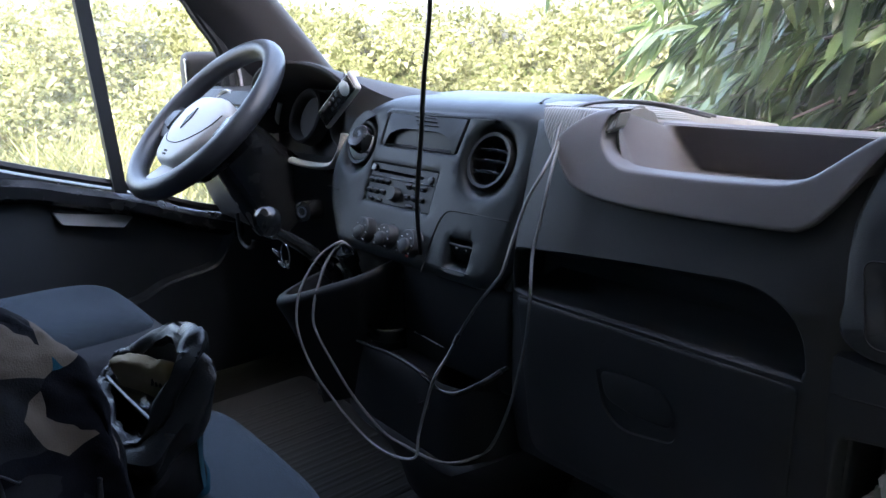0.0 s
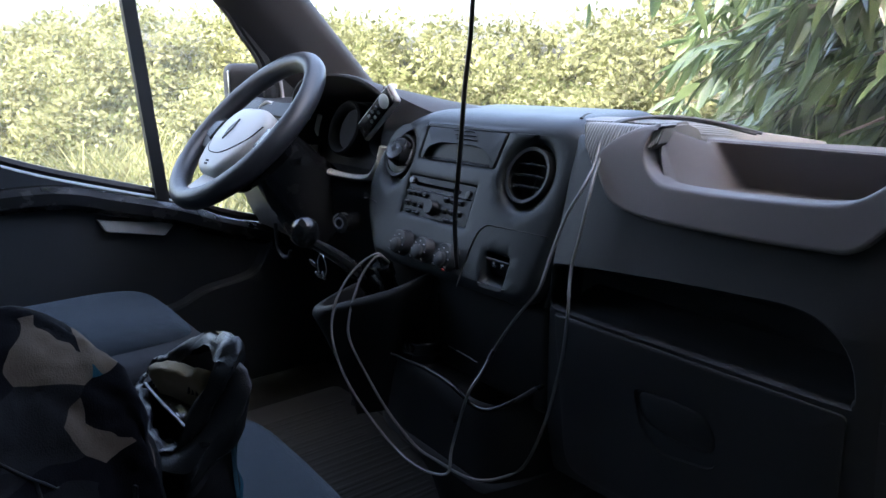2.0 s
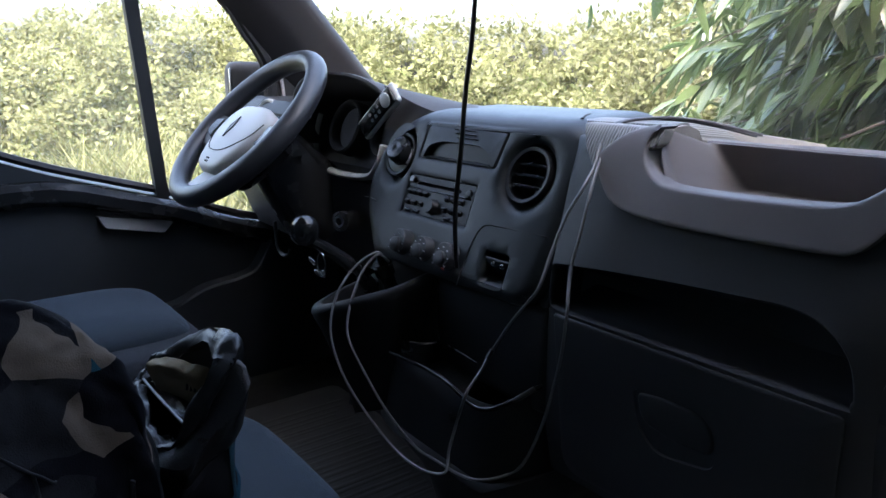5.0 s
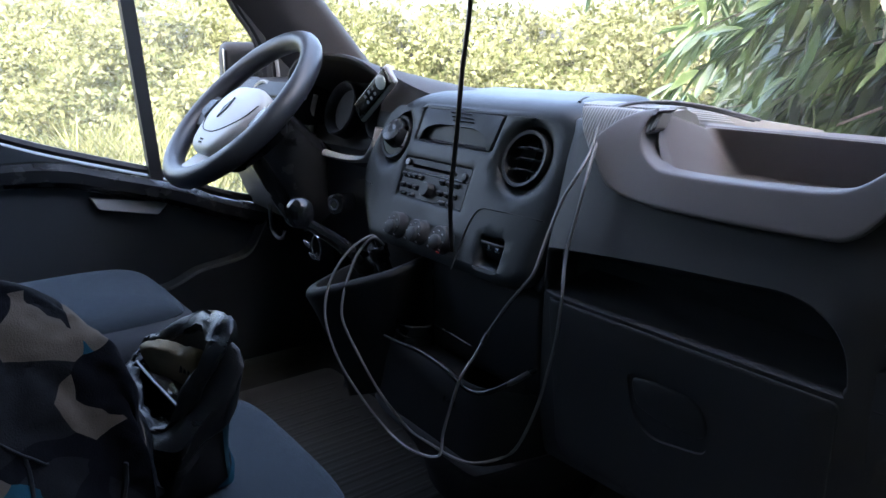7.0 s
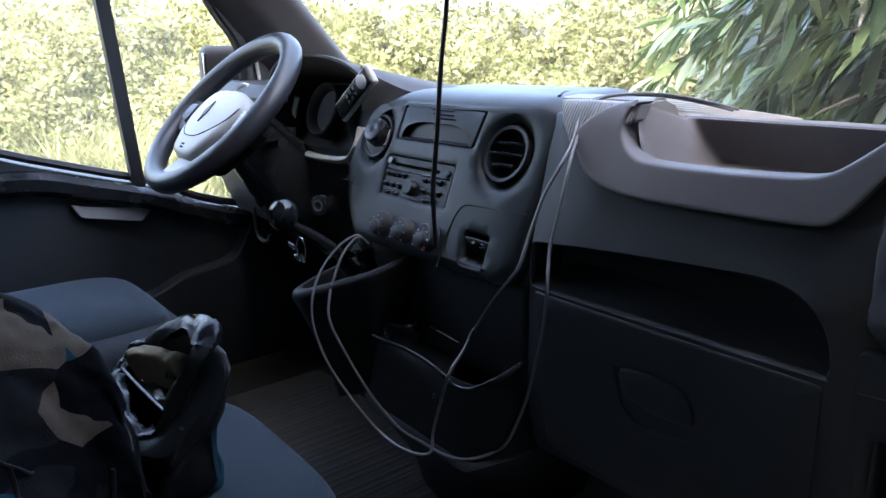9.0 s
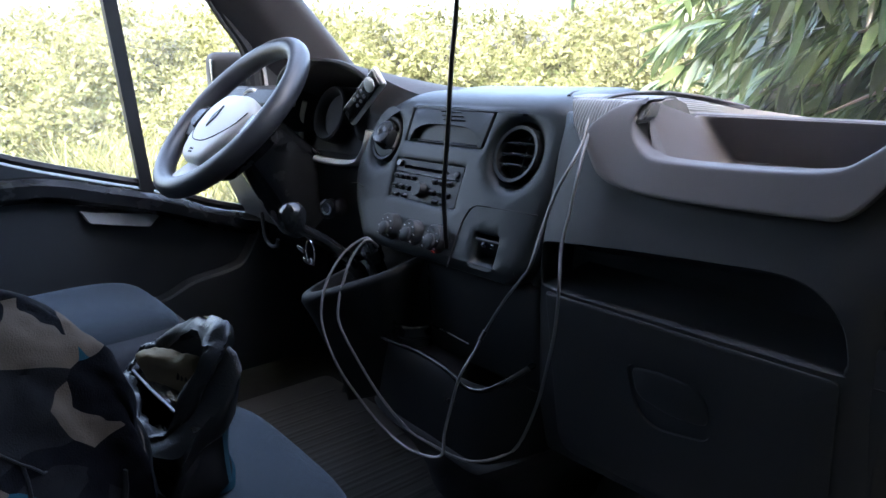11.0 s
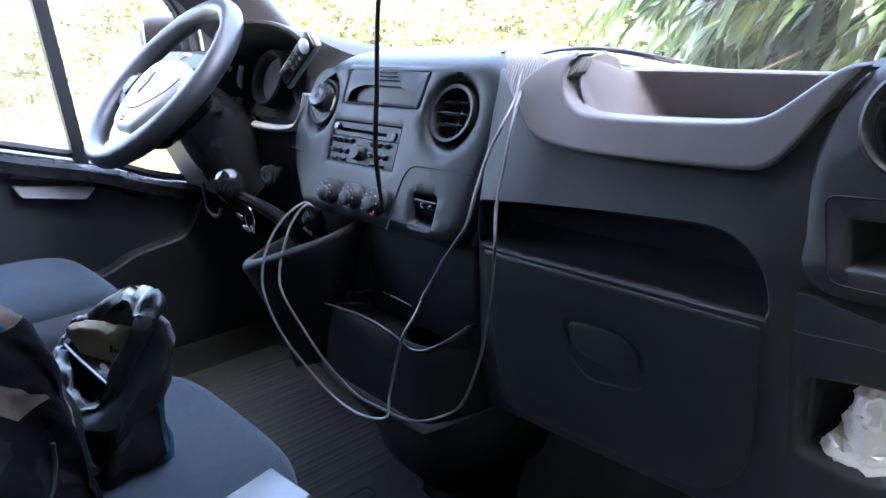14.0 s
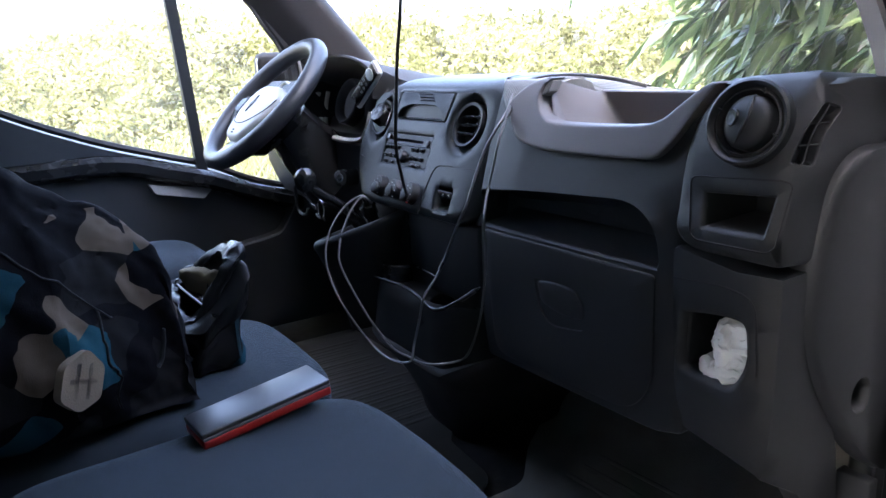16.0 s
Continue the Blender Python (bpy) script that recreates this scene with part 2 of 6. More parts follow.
SILVER = mat("silver_plastic", (0.46, 0.465, 0.45), 0.42, metal=0.0, var=0.1, scale=20, bump=0.08)
CHROME = mat("bright_metal", (0.7, 0.71, 0.73), 0.18, metal=1.0, var=0.06, bump=0.0)
LEATHER = mat("worn_wheel_rim", (0.030, 0.032, 0.036), 0.46, var=0.3, scale=18, bump=0.35, bscale=500, wear=0.1)
SEAT = mat("blue_seat_cloth", (0.028, 0.036, 0.044), 0.92, var=0.14, scale=14, bump=0.9, bscale=1100, spec=0.2)
nap = SEAT.node_tree.nodes["Principled BSDF"].inputs
nap["Sheen Weight"].default_value, nap["Sheen Roughness"].default_value, nap["Sheen Tint"].default_value = 0.42, 0.32, (0.54, 0.68, 0.84, 1)
SEATGREY = mat("dark_seat_cloth", (0.040, 0.044, 0.050), 0.92, var=0.15, scale=14, bump=0.9, bscale=1100, spec=0.2)
# mat rubber made paler, in place of light reaching the footwell
LITMAT = mat("lit_rubber_mat", (0.26, 0.25, 0.235), 0.7, var=0.5, scale=9, bump=0.8, bscale=260, spec=0.4)
RUBBER = mat("rubber_mat", (0.044, 0.042, 0.037), 0.55, var=0.45, scale=7, bump=0.5, bscale=350, wear=0.1, spec=0.3)
RADIO = mat("radio_black", (0.008, 0.009, 0.010), 0.45, var=0.2, scale=20, bump=0.1, bscale=900, spec=0.3)
CARPET = mat("dark_carpet", (0.032, 0.031, 0.030), 0.95, var=0.5, scale=30, bump=1.0, bscale=450, spec=0.1)
HEADLINER = mat("grey_headliner", (0.46, 0.45, 0.44), 0.9, var=0.08, scale=10, bump=0.4, bscale=500)
# one pillar trim in two tones: pale as lit, then dark as shaded
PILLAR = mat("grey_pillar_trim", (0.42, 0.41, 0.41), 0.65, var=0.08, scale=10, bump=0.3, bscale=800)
PILLARSHADE = mat("shaded_grey_trim", (0.026, 0.025, 0.028), 0.6, var=0.1, scale=10, bump=0.3, bscale=800)
WHITE = mat("white_body_paint", (0.78, 0.78, 0.79), 0.22, var=0.03, scale=5, bump=0.02)
SEAL = mat("rubber_seal", (0.014, 0.014, 0.015), 0.55, var=0.2, scale=30, bump=0.2)
CORD = mat("grey_cable", (0.12, 0.12, 0.125), 0.36, var=0.1, bump=0.0)
CORDBLACK = mat("black_cable", (0.014, 0.014, 0.016), 0.35, var=0.1, bump=0.0)
GLASS = clear_glass("clear_glass")
# pale films on these two panes stand in for veiling glare
HAZEGLASS = clear_glass("hazed_dusty_windscreen", haze=0.003)
SIDEGLASS = clear_glass("hazed_side_glass", haze=0.06)
EARTH = mat("dry_earth", (0.09, 0.085, 0.07), 0.95, var=0.5, scale=1.5, bump=1.0, bscale=30)


def leaf_material(name, a, b, rough=0.5, glow=0.35, rnd=0.45, coat=0.0, spec=0.5):
    """Green leaf: two greens mixed leaf by leaf, with light passing through."""
    m = bpy.data.materials.new(name)
    N, L = nodes_of(m)
    p = N["Principled BSDF"]
    g = N.new("ShaderNodeNewGeometry")
    ramp = N.new("ShaderNodeValToRGB")
    ramp.color_ramp.elements[0].color, ramp.color_ramp.elements[1].color = (*a, 1), (*b, 1)
    L.new(g.outputs["Random Per Island"], ramp.inputs[0])
    tc = N.new("ShaderNodeTexCoord")
    nz = N.new("ShaderNodeTexNoise")
    nz.inputs["Scale"].default_value = 2.6
    L.new(tc.outputs["Object"], nz.inputs["Vector"])
    hs = N.new("ShaderNodeHueSaturation")
    mr = N.new("ShaderNodeMapRange")
    mr.inputs["From Min"].default_value, mr.inputs["From Max"].default_value = 0.3, 0.7
    mr.inputs["To Min"].default_value, mr.inputs["To Max"].default_value = 1 - rnd, 1 + rnd
    L.new(nz.outputs["Fac"], mr.inputs["Value"])
    L.new(mr.outputs[0], hs.inputs["Value"])
    L.new(ramp.outputs[0], hs.inputs["Color"])
    L.new(hs.outputs[0], p.inputs["Base Color"])
    p.inputs["Roughness"].default_value = rough
    p.inputs["Specular IOR Level"].default_value = spec
    p.inputs["Coat Weight"].default_value, p.inputs["Coat Roughness"].default_value = coat, 0.22
    t = N.new("ShaderNodeBsdfTranslucent")
    L.new(hs.outputs[0], t.inputs["Color"])
    mx = N.new("ShaderNodeMixShader")
    mx.inputs[0].default_value = glow
    L.new(p.outputs[0], mx.inputs[1])
    L.new(t.outputs[0], mx.inputs[2])
    L.new(mx.outputs[0], N["Material Output"].inputs["Surface"])
    return m


LEAF_HEDGE = leaf_material("hedge_leaf", (0.098, 0.108, 0.044), (0.185, 0.188, 0.100), 0.6, 0.62, 0.40, 0.0, 0.2)
LEAF_DARK = leaf_material("dark_hedge_leaf", (0.018, 0.030, 0.013), (0.045, 0.07, 0.03), 0.4, 0.2)
LEAF_BROAD = leaf_material("broad_leaf", (0.035, 0.065, 0.015), (0.06, 0.10, 0.025), 0.45, 0.5, 0.1)
LEAF_GRASS = leaf_material("grass_blade", (0.16, 0.175, 0.070), (0.28, 0.28, 0.14), 0.6, 0.6, 0.4, 0.0, 0.2)
LEAF_LAUREL = leaf_material("laurel_leaf", (0.052, 0.086, 0.030), (0.160, 0.215, 0.085), 0.26, 0.32, 0.5, 0.8)
DOORTRIM = mat("door_trim_plastic", (0.044, 0.050, 0.056), 0.5, var=0.2, scale=9, bump=0.25, bscale=900)
GREYTRIM = mat("grey_handle_plastic", (0.26, 0.27, 0.28), 0.42, var=0.12, scale=14, bump=0.2, bscale=900)
TWIG = mat("pale_twig", (0.26, 0.21, 0.14), 0.8, var=0.3, scale=20, bump=0.6, bscale=200)
BARK = mat("twig_bark", (0.09, 0.075, 0.05), 0.8, var=0.3, scale=20, bump=0.6, bscale=200)


def camo_material():
    """Printed cloth in black, teal, beige and grey patches."""
    m = bpy.data.materials.new("camouflage_cloth")
    N, L = nodes_of(m)
    p = N["Principled BSDF"]
    tc = N.new("ShaderNodeTexCoord")
    nz = N.new("ShaderNodeTexNoise")
    nz.inputs["Scale"].default_value, nz.inputs["Detail"].default_value = 9.0, 1.0
    vo = N.new("ShaderNodeTexVoronoi")
    vo.inputs["Scale"].default_value = 16.0
    wob = N.new("ShaderNodeVectorMath")
    wob.operation = "MULTIPLY_ADD"
    L.new(tc.outputs["Object"], nz.inputs["Vector"])
    L.new(nz.outputs["Color"], wob.inputs[0])
    wob.inputs[1].default_value = (0.12, 0.12, 0.12)
    L.new(tc.outputs["Object"], wob.inputs[2])
    L.new(wob.outputs[0], vo.inputs["Vector"])
    sep = N.new("ShaderNodeSeparateColor")
    L.new(vo.outputs["Color"], sep.inputs[0])
    ramp = N.new("ShaderNodeValToRGB")
    ramp.color_ramp.interpolation = "CONSTANT"
    els = ramp.color_ramp.elements
    els[0].position, els[0].color = 0.0, (0.0055, 0.0055, 0.007, 1)
    els[1].position, els[1].color = 0.60, (0.110, 0.086, 0.066, 1)
    for pos, c in ((0.74, (0.016, 0.060, 0.082, 1)), (0.86, (0.014, 0.014, 0.015, 1))):
        e = els.new(pos)
        e.color = c
    L.new(sep.outputs[0], ramp.inputs[0])
    L.new(ramp.outputs[0], p.inputs["Base Color"])
    p.inputs["Roughness"].default_value = 0.7
    p.inputs["Specular IOR Level"].default_value = 0.04
    w = N.new("ShaderNodeTexNoise")
    w.inputs["Scale"].default_value = 700
    bp = N.new("ShaderNodeBump")
    bp.inputs["Strength"].default_value, bp.inputs["Distance"].default_value = 0.5, 0.001
    L.new(tc.outputs["Object"], w.inputs["Vector"])
    L.new(w.outputs["Fac"], bp.inputs["Height"])
    L.new(bp.outputs[0], p.inputs["Normal"])
    return m


CAMO = camo_material()
NYLON = mat("black_nylon", (0.007, 0.0078, 0.0085), 0.32, var=0.25, scale=30, bump=0.6, bscale=500, spec=0.3)
CONSOLE = mat("console_plastic", (0.011, 0.012, 0.0135), 0.6, var=0.25, scale=9, bump=0.25, bscale=900, spec=0.3)
PARTITION = mat("partition_board", (0.09, 0.088, 0.086), 0.8, var=0.1, scale=6, bump=0.3, bscale=300)
POLISHED = mat("polished_black_plastic", (0.012, 0.013, 0.014), 0.16, var=0.1, scale=20, bump=0.0)

# ---- cab shell ----
FLOOR = 0.0
# floor with a flat middle and a toe board
prof = [(-1.2, 0.0), (0.25, 0.0), (0.42, 0.06), (0.55, 0.25), (0.6, 0.5)]
line = smooth_line([(0, y, z) for y, z in prof], 6)
bm = skin([[(x, p.y, p.z) for p in line] + [(x, p.y + 0.01, p.z - 0.04) for p in reversed(line)] for x in (-0.98, 0.98)])
lone("floor", bm, CARPET, "dark worn carpet of the cab floor and toe board", "floor", kind="structure")


def slab(name, poly, x0, x1, material, label, category):
    """A side wall: outline in (y, z), from x0 to x1."""
    bm = skin([[(x, y, z) for y, z in poly] for x in (x0, x1)])
    return lone(name, bm, material, label, category, kind="structure", smooth=30)


# roof and rear wall
bm = box((2.0, 1.5, 0.05), (0, -0.82, 1.57), bevel=0.02)
lone("ceiling", bm, HEADLINER, "grey lined roof of the van cab", "ceiling", kind="structure")
bm = box((2.0, 0.05, 1.9), (0, -1.2, 0.65), bevel=0.01)
lone("wall_back", bm, PARTITION, "grey partition behind the seats", "wall", kind="structure")
# firewall below the windscreen, and cowl
bm = box((1.96, 0.04, 0.95), (0, 0.66, 0.24), bevel=0.01)
lone("wall_front", bm, CARPET, "dark carpeted bulkhead behind the dashboard", "wall", kind="structure")

# windscreen pillars, tapering upwards and leaning back
def a_pillar(name, s):
    loops = []
    for t in np.linspace(-0.25, 1.0, 16):
        y, z = 0.365 - 0.62 * t, 0.86 + 0.66 * t
        xi, xo = s * (0.80 - 0.05 * t), s * (0.93 - 0.06 * t)
        sec = rounded([(xi, 0.02), (xi + s * 0.035, -0.055), (xo - s * 0.02, -0.12), (xo, -0.10), (xo + s * 0.02, 0.0), (xi + s * 0.03, 0.05)], 0.018, 4)
        loops.append([(q.x, y + q.y * 0.75, z + q.y * 0.8) for q in sec])
    return lone(name, skin(loops), PILLARSHADE if s < 0 else PILLAR, "grey plastic trim of the windscreen pillar, darkened for shade on the left", "pillar", kind="structure")


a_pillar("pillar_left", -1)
a_pillar("pillar_right", 1)
bm = box((1.7, 0.10, 0.07), (0, -0.12, 1.55), (-20, 0, 0), 0.025)
lone("windscreen_header", bm, HEADLINER, "grey lined header above the windscreen", "trim", kind="structure")
# windscreen pane
bm = bmesh.new()
grid = [[(x * (0.83 - 0.06 * t), 0.50 - 0.62 * t + 0.10 * (1 - x * x), 0.74 + 0.74 * t) for x in np.linspace(-1, 1, 13)] for t in np.linspace(0, 1, 9)]
skin(grid, bm, closed=False)
pane = lone("window_1", bm, HAZEGLASS, "clear curved windscreen of the van", "window", kind="structure")
pane.visible_shadow = False

# ---- driver's door ----
door = thing("door_1", (-0.95, -0.2, 0.05), "closed black-trimmed driver's door with a low window sill", "door", kind="structure")
BELT = [(-1.12, 0.80), (-0.80, 0.79), (-0.68, 0.765), (-0.58, 0.72), (-0.507, 0.688), (-0.382, 0.64), (-0.22, 0.59), (-0.11, 0.556), (0.0, 0.505), (0.10, 0.472), (0.2, 0.45)]
belt = [(p.x, p.y) for p in (Vector((q.x, q.y)) for q in smooth_line([(a, b, 0) for a, b in BELT], 4))]
body = [(y, z) for y, z in belt] + [(0.36, 0.42), (0.36, 0.02), (-1.12, 0.02)]
bm = skin([[(x, y, z - (0.012 if x > -0.92 else 0.0)) for y, z in body] for x in (-0.905, -0.915, -1.0)])
part("panel", bm, DOORTRIM, door, smooth=30)
# padded ledge that runs under the sill
lo = [(-1.12, 0.605), (-0.66, 0.60), (-0.45, 0.607), (-0.35, 0.60), (-0.26, 0.575), (-0.12, 0.535), (0.02, 0.48), (0.16, 0.435)]
line = smooth_line([(-0.9, a, b) for a, b in lo], 6)
bm = skin([[p + Vector((-0.01, 0, 0.012)), p + Vector((0.02, 0, 0.010)), p + Vector((0.034, 0, -0.004)), p + Vector((0.036, 0, -0.03)), p + Vector((0.022, 0, -0.042)), p + Vector((-0.01, 0, -0.05))] for p in line])
part("ledge", bm, SATIN, door)
# grab handle with its recess
o = rounded(V2([(-0.300, 0.526), (-0.284, 0.494), (-0.148, 0.466), (-0.112, 0.496), (-0.15, 0.494), (-0.27, 0.517)]), 0.006, 4)
bm = skin([[(-0.898 + d + 0.55 * max(0.0, 0.512 - 0.16 * (p.x + 0.30) - p.y) * (d > 0), p.x, p.y) for p in offset(o, i)] for d, i in ((-0.01, 0), (0.006, 0.0), (0.009, 0.002))])
handle = part("grab_handle", bm, GREYTRIM, door, "dark grey moulded grab handle")
# lower door pocket
pk = smooth_line([(0, -1.1, 0.25), (0, -0.4, 0.262), (0, -0.16, 0.275), (0, -0.06, 0.31), (0, 0.04, 0.325), (0, 0.085, 0.345), (0, 0.13, 0.42)], 6)
bm = skin([[(-0.86 + dx, p.y, p.z + dz) for p in pk] + [(-0.86 + dx, 0.16, 0.05), (-0.86 + dx, -1.1, 0.05)] for dx, dz in ((-0.05, 0.0), (-0.004, 0.0), (0.0, -0.006))])
part("door_pocket", bm, DOORTRIM, door, smooth=30)
# window frame: division bar, front frame and top rail
bm = skin([[(x, y, z) for x, y, z in ((-0.905, -0.150 + s, 0.545), (-0.905, -0.120 + s, 0.535), (-0.93, -0.120 + s, 0.535), (-0.93, -0.150 + s, 0.545))] for s in (0,)] +
          [[(-0.895, -0.193, 1.1), (-0.895, -0.161, 1.1), (-0.92, -0.161, 1.1), (-0.92, -0.193, 1.1)], [(-0.86, -0.243, 1.5), (-0.86, -0.211, 1.5), (-0.885, -0.211, 1.5), (-0.885, -0.243, 1.5)]])
part("division_bar", bm, BLACK, door)
fr = smooth_line([(-0.91, 0.182, 0.45), (-0.91, 0.178, 0.62), (-0.905, 0.174, 0.80), (-0.90, 0.164, 0.875), (-0.90, 0.142, 0.92), (-0.895, 0.108, 0.965), (-0.89, 0.030, 1.09), (-0.87, -0.12, 1.29), (-0.85, -0.32, 1.48), (-0.85, -0.6, 1.52), (-0.85, -1.12, 1.52)], 5)
bm = tube(fr, 0.018, 1, 8)
part("window_frame", bm, BLACK, door)
bm = tube([p + Vector((0.012, -0.024, 0)) for p in fr], 0.006, 1, 6)
part("window_seal", bm, SEAL, door)
bm = tube([(-0.925, y, z + 0.004) for y, z in belt], 0.011, 1, 6)
part("sill_seal", bm, SEAL, door)
bm = skin([[(-0.935, y, z) for y, z in belt] , [(-0.90, min(y, 0.1) * 0.75 - 0.28, 1.5) for y, z in belt]], closed=False)
g = part("pane", bm, SIDEGLASS, door, "clear side window pane")
g.visible_shadow = False
# mirror triangle in the front corner of the window
bm = skin([[(-0.895 + d, y, z) for y, z in ((0.19, 0.44), (0.186, 0.62), (0.184, 0.80), (0.172, 0.88), (0.152, 0.925), (0.116, 0.975), (0.045, 1.095), (0.12, 1.10), (0.26, 1.05), (0.42, 0.86), (0.42, 0.42))] for d in (0, -0.04)])
cover = part("corner_cover", bm, BLACK, door)
part("cover_strip", tube([(-0.888, 0.200, 0.66), (-0.888, 0.199, 0.78), (-0.886, 0.190, 0.865), (-0.884, 0.168, 0.925), (-0.882, 0.130, 0.985), (-0.876, 0.050, 1.11), (-0.862, -0.09, 1.29)], 0.005, 6, 8), PILLAR, cover, "pale grey strip beside the window")

# filler between door frame and windscreen pillar
bm = skin([[(-0.93 + d, 0.19, 0.80), (-0.93 + d, 0.17, 0.95), (-0.92 + d, 0.09, 1.05), (-0.88 + d, -0.12, 1.30), (-0.86 + d, -0.32, 1.50), (-0.84 + d, -0.2, 1.56), (-0.86 + d, 0.1, 1.2), (-0.90 + d, 0.34, 0.95), (-0.93 + d, 0.5, 0.75)] for d in (0, -0.04)])
lone("trim_left", bm, PILLARSHADE, "grey body trim between door frame and windscreen, darkened as shade", "trim", kind="structure", smooth=30)

# outside mirror, seen through the side window
mirror = thing("door_mirror", (-1.15, 0.18, 0.70), "black wing mirror on the driver's door", "mirror")
bm = blob((0.10, 0.055, 0.10), (-1.14, 0.195, 0.79), 0.35, 0.35, 32, 20, pose(0, 0, 0, 0, 0, -18))
part("housing", bm, HOLE, mirror)
bm = box((0.165, 0.006, 0.16), (-1.14, 0.145, 0.79), (0, 0, -18), 0.003)
part("mirror_glass", bm, CHROME, mirror, "silvered mirror glass")
bm = tube([(-1.06, 0.2, 0.72), (-1.0, 0.22, 0.66), (-0.94, 0.24, 0.6)], 0.03, 5, 10)
part("arm", bm, BLACK, mirror)

# unseen pillar, added to keep sun from behind off the cab floor
lone("pillar_sun_block", box((0.09, 0.34, 1.6), (-0.955, -1.03, 0.8), bevel=0.02), PILLAR, "unseen grey pillar added behind the driver's door to block sun", "pillar", kind="structure")

# kick panels beside the footwells
for nm, x in (("kick_panel_left", -0.965), ("kick_panel_right", 0.93)):
    lone(nm, box((0.03, 0.5, 0.86), (x, 0.45, 0.36), bevel=0.008), CARPET, "dark carpeted side panel of the footwell", "panel", kind="structure")

# ---- passenger's doorway ----
EDGE = [(0.925, 0.235, -0.05), (0.928, 0.235, 0.25), (0.926, 0.232, 0.55), (0.917, 0.222, 0.72), (0.902, 0.195, 0.83), (0.885, 0.14, 0.93), (0.86, 0.03, 1.08), (0.83, -0.15, 1.30), (0.81, -0.36, 1.48), (0.81, -0.9, 1.52)]


def along(pts, section, per=6):
    """Sweeps a section of (x, y) offsets along pts."""
    line = smooth_line(pts, per)
    return skin([[p + Vector((a, b, 0)) for a, b in section] for p in line])


seal = thing("door_seal", (0.98, 0.22, 0.0), "black ridged rubber seal along the open doorway", "seal", kind="structure")
part("flange", along(EDGE, [(-0.026, -0.040), (-0.018, -0.046), (-0.012, -0.03), (-0.012, 0.02), (-0.03, 0.02)]), SEAL, seal)
part("lip", along(EDGE, [(-0.012, -0.035), (-0.004, -0.052), (0.006, -0.056), (0.014, -0.046), (0.014, 0.0), (-0.012, 0.0)]), SEAL, seal)
part("outer_lip", along(EDGE, [(0.012, -0.03), (0.020, -0.042), (0.030, -0.036), (0.034, -0.01), (0.03, 0.02), (0.012, 0.02)]), SEAL, seal)
# pale trim of the windscreen pillar, inside the seal
bm = along([(0.912, 0.214, 0.757), (0.902, 0.195, 0.83), (0.885, 0.14, 0.93), (0.86, 0.03, 1.08), (0.83, -0.15, 1.30), (0.81, -0.36, 1.48)], [(-0.040, -0.030), (-0.032, -0.050), (-0.008, -0.056), (-0.004, -0.05), (-0.004, 0.02), (-0.040, 0.02)])
lone("trim_right", bm, PILLAR, "pale grey trim of the windscreen pillar beside the seal", "trim", kind="structure")
# white jamb with the check strap
jamb = thing("jamb_right", (1.05, 0.28, 0.0), "white painted front jamb of the passenger doorway", "jamb", kind="structure")
bm = along([(0.940, 0.24, -0.3), (0.942, 0.24, 0.5), (0.934, 0.232, 0.70), (0.918, 0.20, 0.83), (0.90, 0.14, 0.94), (0.875, 0.03, 1.09), (0.845, -0.15, 1.31)], [(0.0, -0.01), (0.03, 0.0), (0.07, 0.02), (0.09, 0.05), (0.09, 0.09), (0.0, 0.09)])
part("sheet_metal", bm, WHITE, jamb)
part("sheet_metal", box((0.16, 0.05, 1.1), (1.08, 0.36, 0.25), bevel=0.015), WHITE, jamb)
bm = turned([(0.016, 0), (0.016, 0.004), (0.013, 0.005), (0.011, 0.005), (0.011, 0.010), (0.006, 0.010), (0.006, 0.007)], (0.985, 0.248, 0.432), (0.1, -1, 0.1), 24)
part("bolt", bm, CHROME, jamb, "bright bolt of the door check")
part("check_arm", box((0.07, 0.006, 0.014), (1.022, 0.240, 0.425), (0, 6, 0), 0.003), CHROME, jamb, "metal door check arm")
part("hinge", box((0.05, 0.03, 0.07), (1.075, 0.25, 0.335), (0, 0, 0), 0.008), SATIN, jamb, "black door hinge")
part("bracket", box((0.045, 0.02, 0.07), (0.892, 0.180, 0.262), (0, 0, 0), 0.003), BLACK, jamb, "dark bracket at the foot of the doorway")
part("bracket_bolt", turned([(0.011, 0), (0.011, 0.006), (0.006, 0.007)], (0.898, 0.170, 0.25), (0, -1, 0), 20), CHROME, jamb, "bright bracket bolt")
# the open passenger door, standing out from the body
d2 = thing("door_2", (1.2, 0.4, -0.1), "open white passenger door with black inner trim", "door", kind="structure")
part("shell", box((0.95, 0.07, 1.05), (1.60, 0.44, 0.28), (0, 0, 8), 0.02), WHITE, d2)
part("trim", box((0.80, 0.03, 0.85), (1.68, 0.395, 0.25), (0, 0, 8), 0.02), BLACK, d2)
# sill and rear pillar
lone("sill", box((0.08, 1.5, 0.1), (0.95, -0.45, -0.06), bevel=0.02), BLACK, "black step edge of the passenger doorway", "sill", kind="structure")
lone("wall_right", box((0.06, 0.25, 1.7), (0.97, -1.08, 0.7), bevel=0.02), PILLAR, "grey pillar behind the passenger door", "wall", kind="structure")

# ---- dashboard ----
dash = thing("dashboard", (0.0, 0.1, 0.3), "black and taupe moulded van dashboard with open shelves", "dashboard")


def upright(u, v, d):
    return Vector((u, d, v))


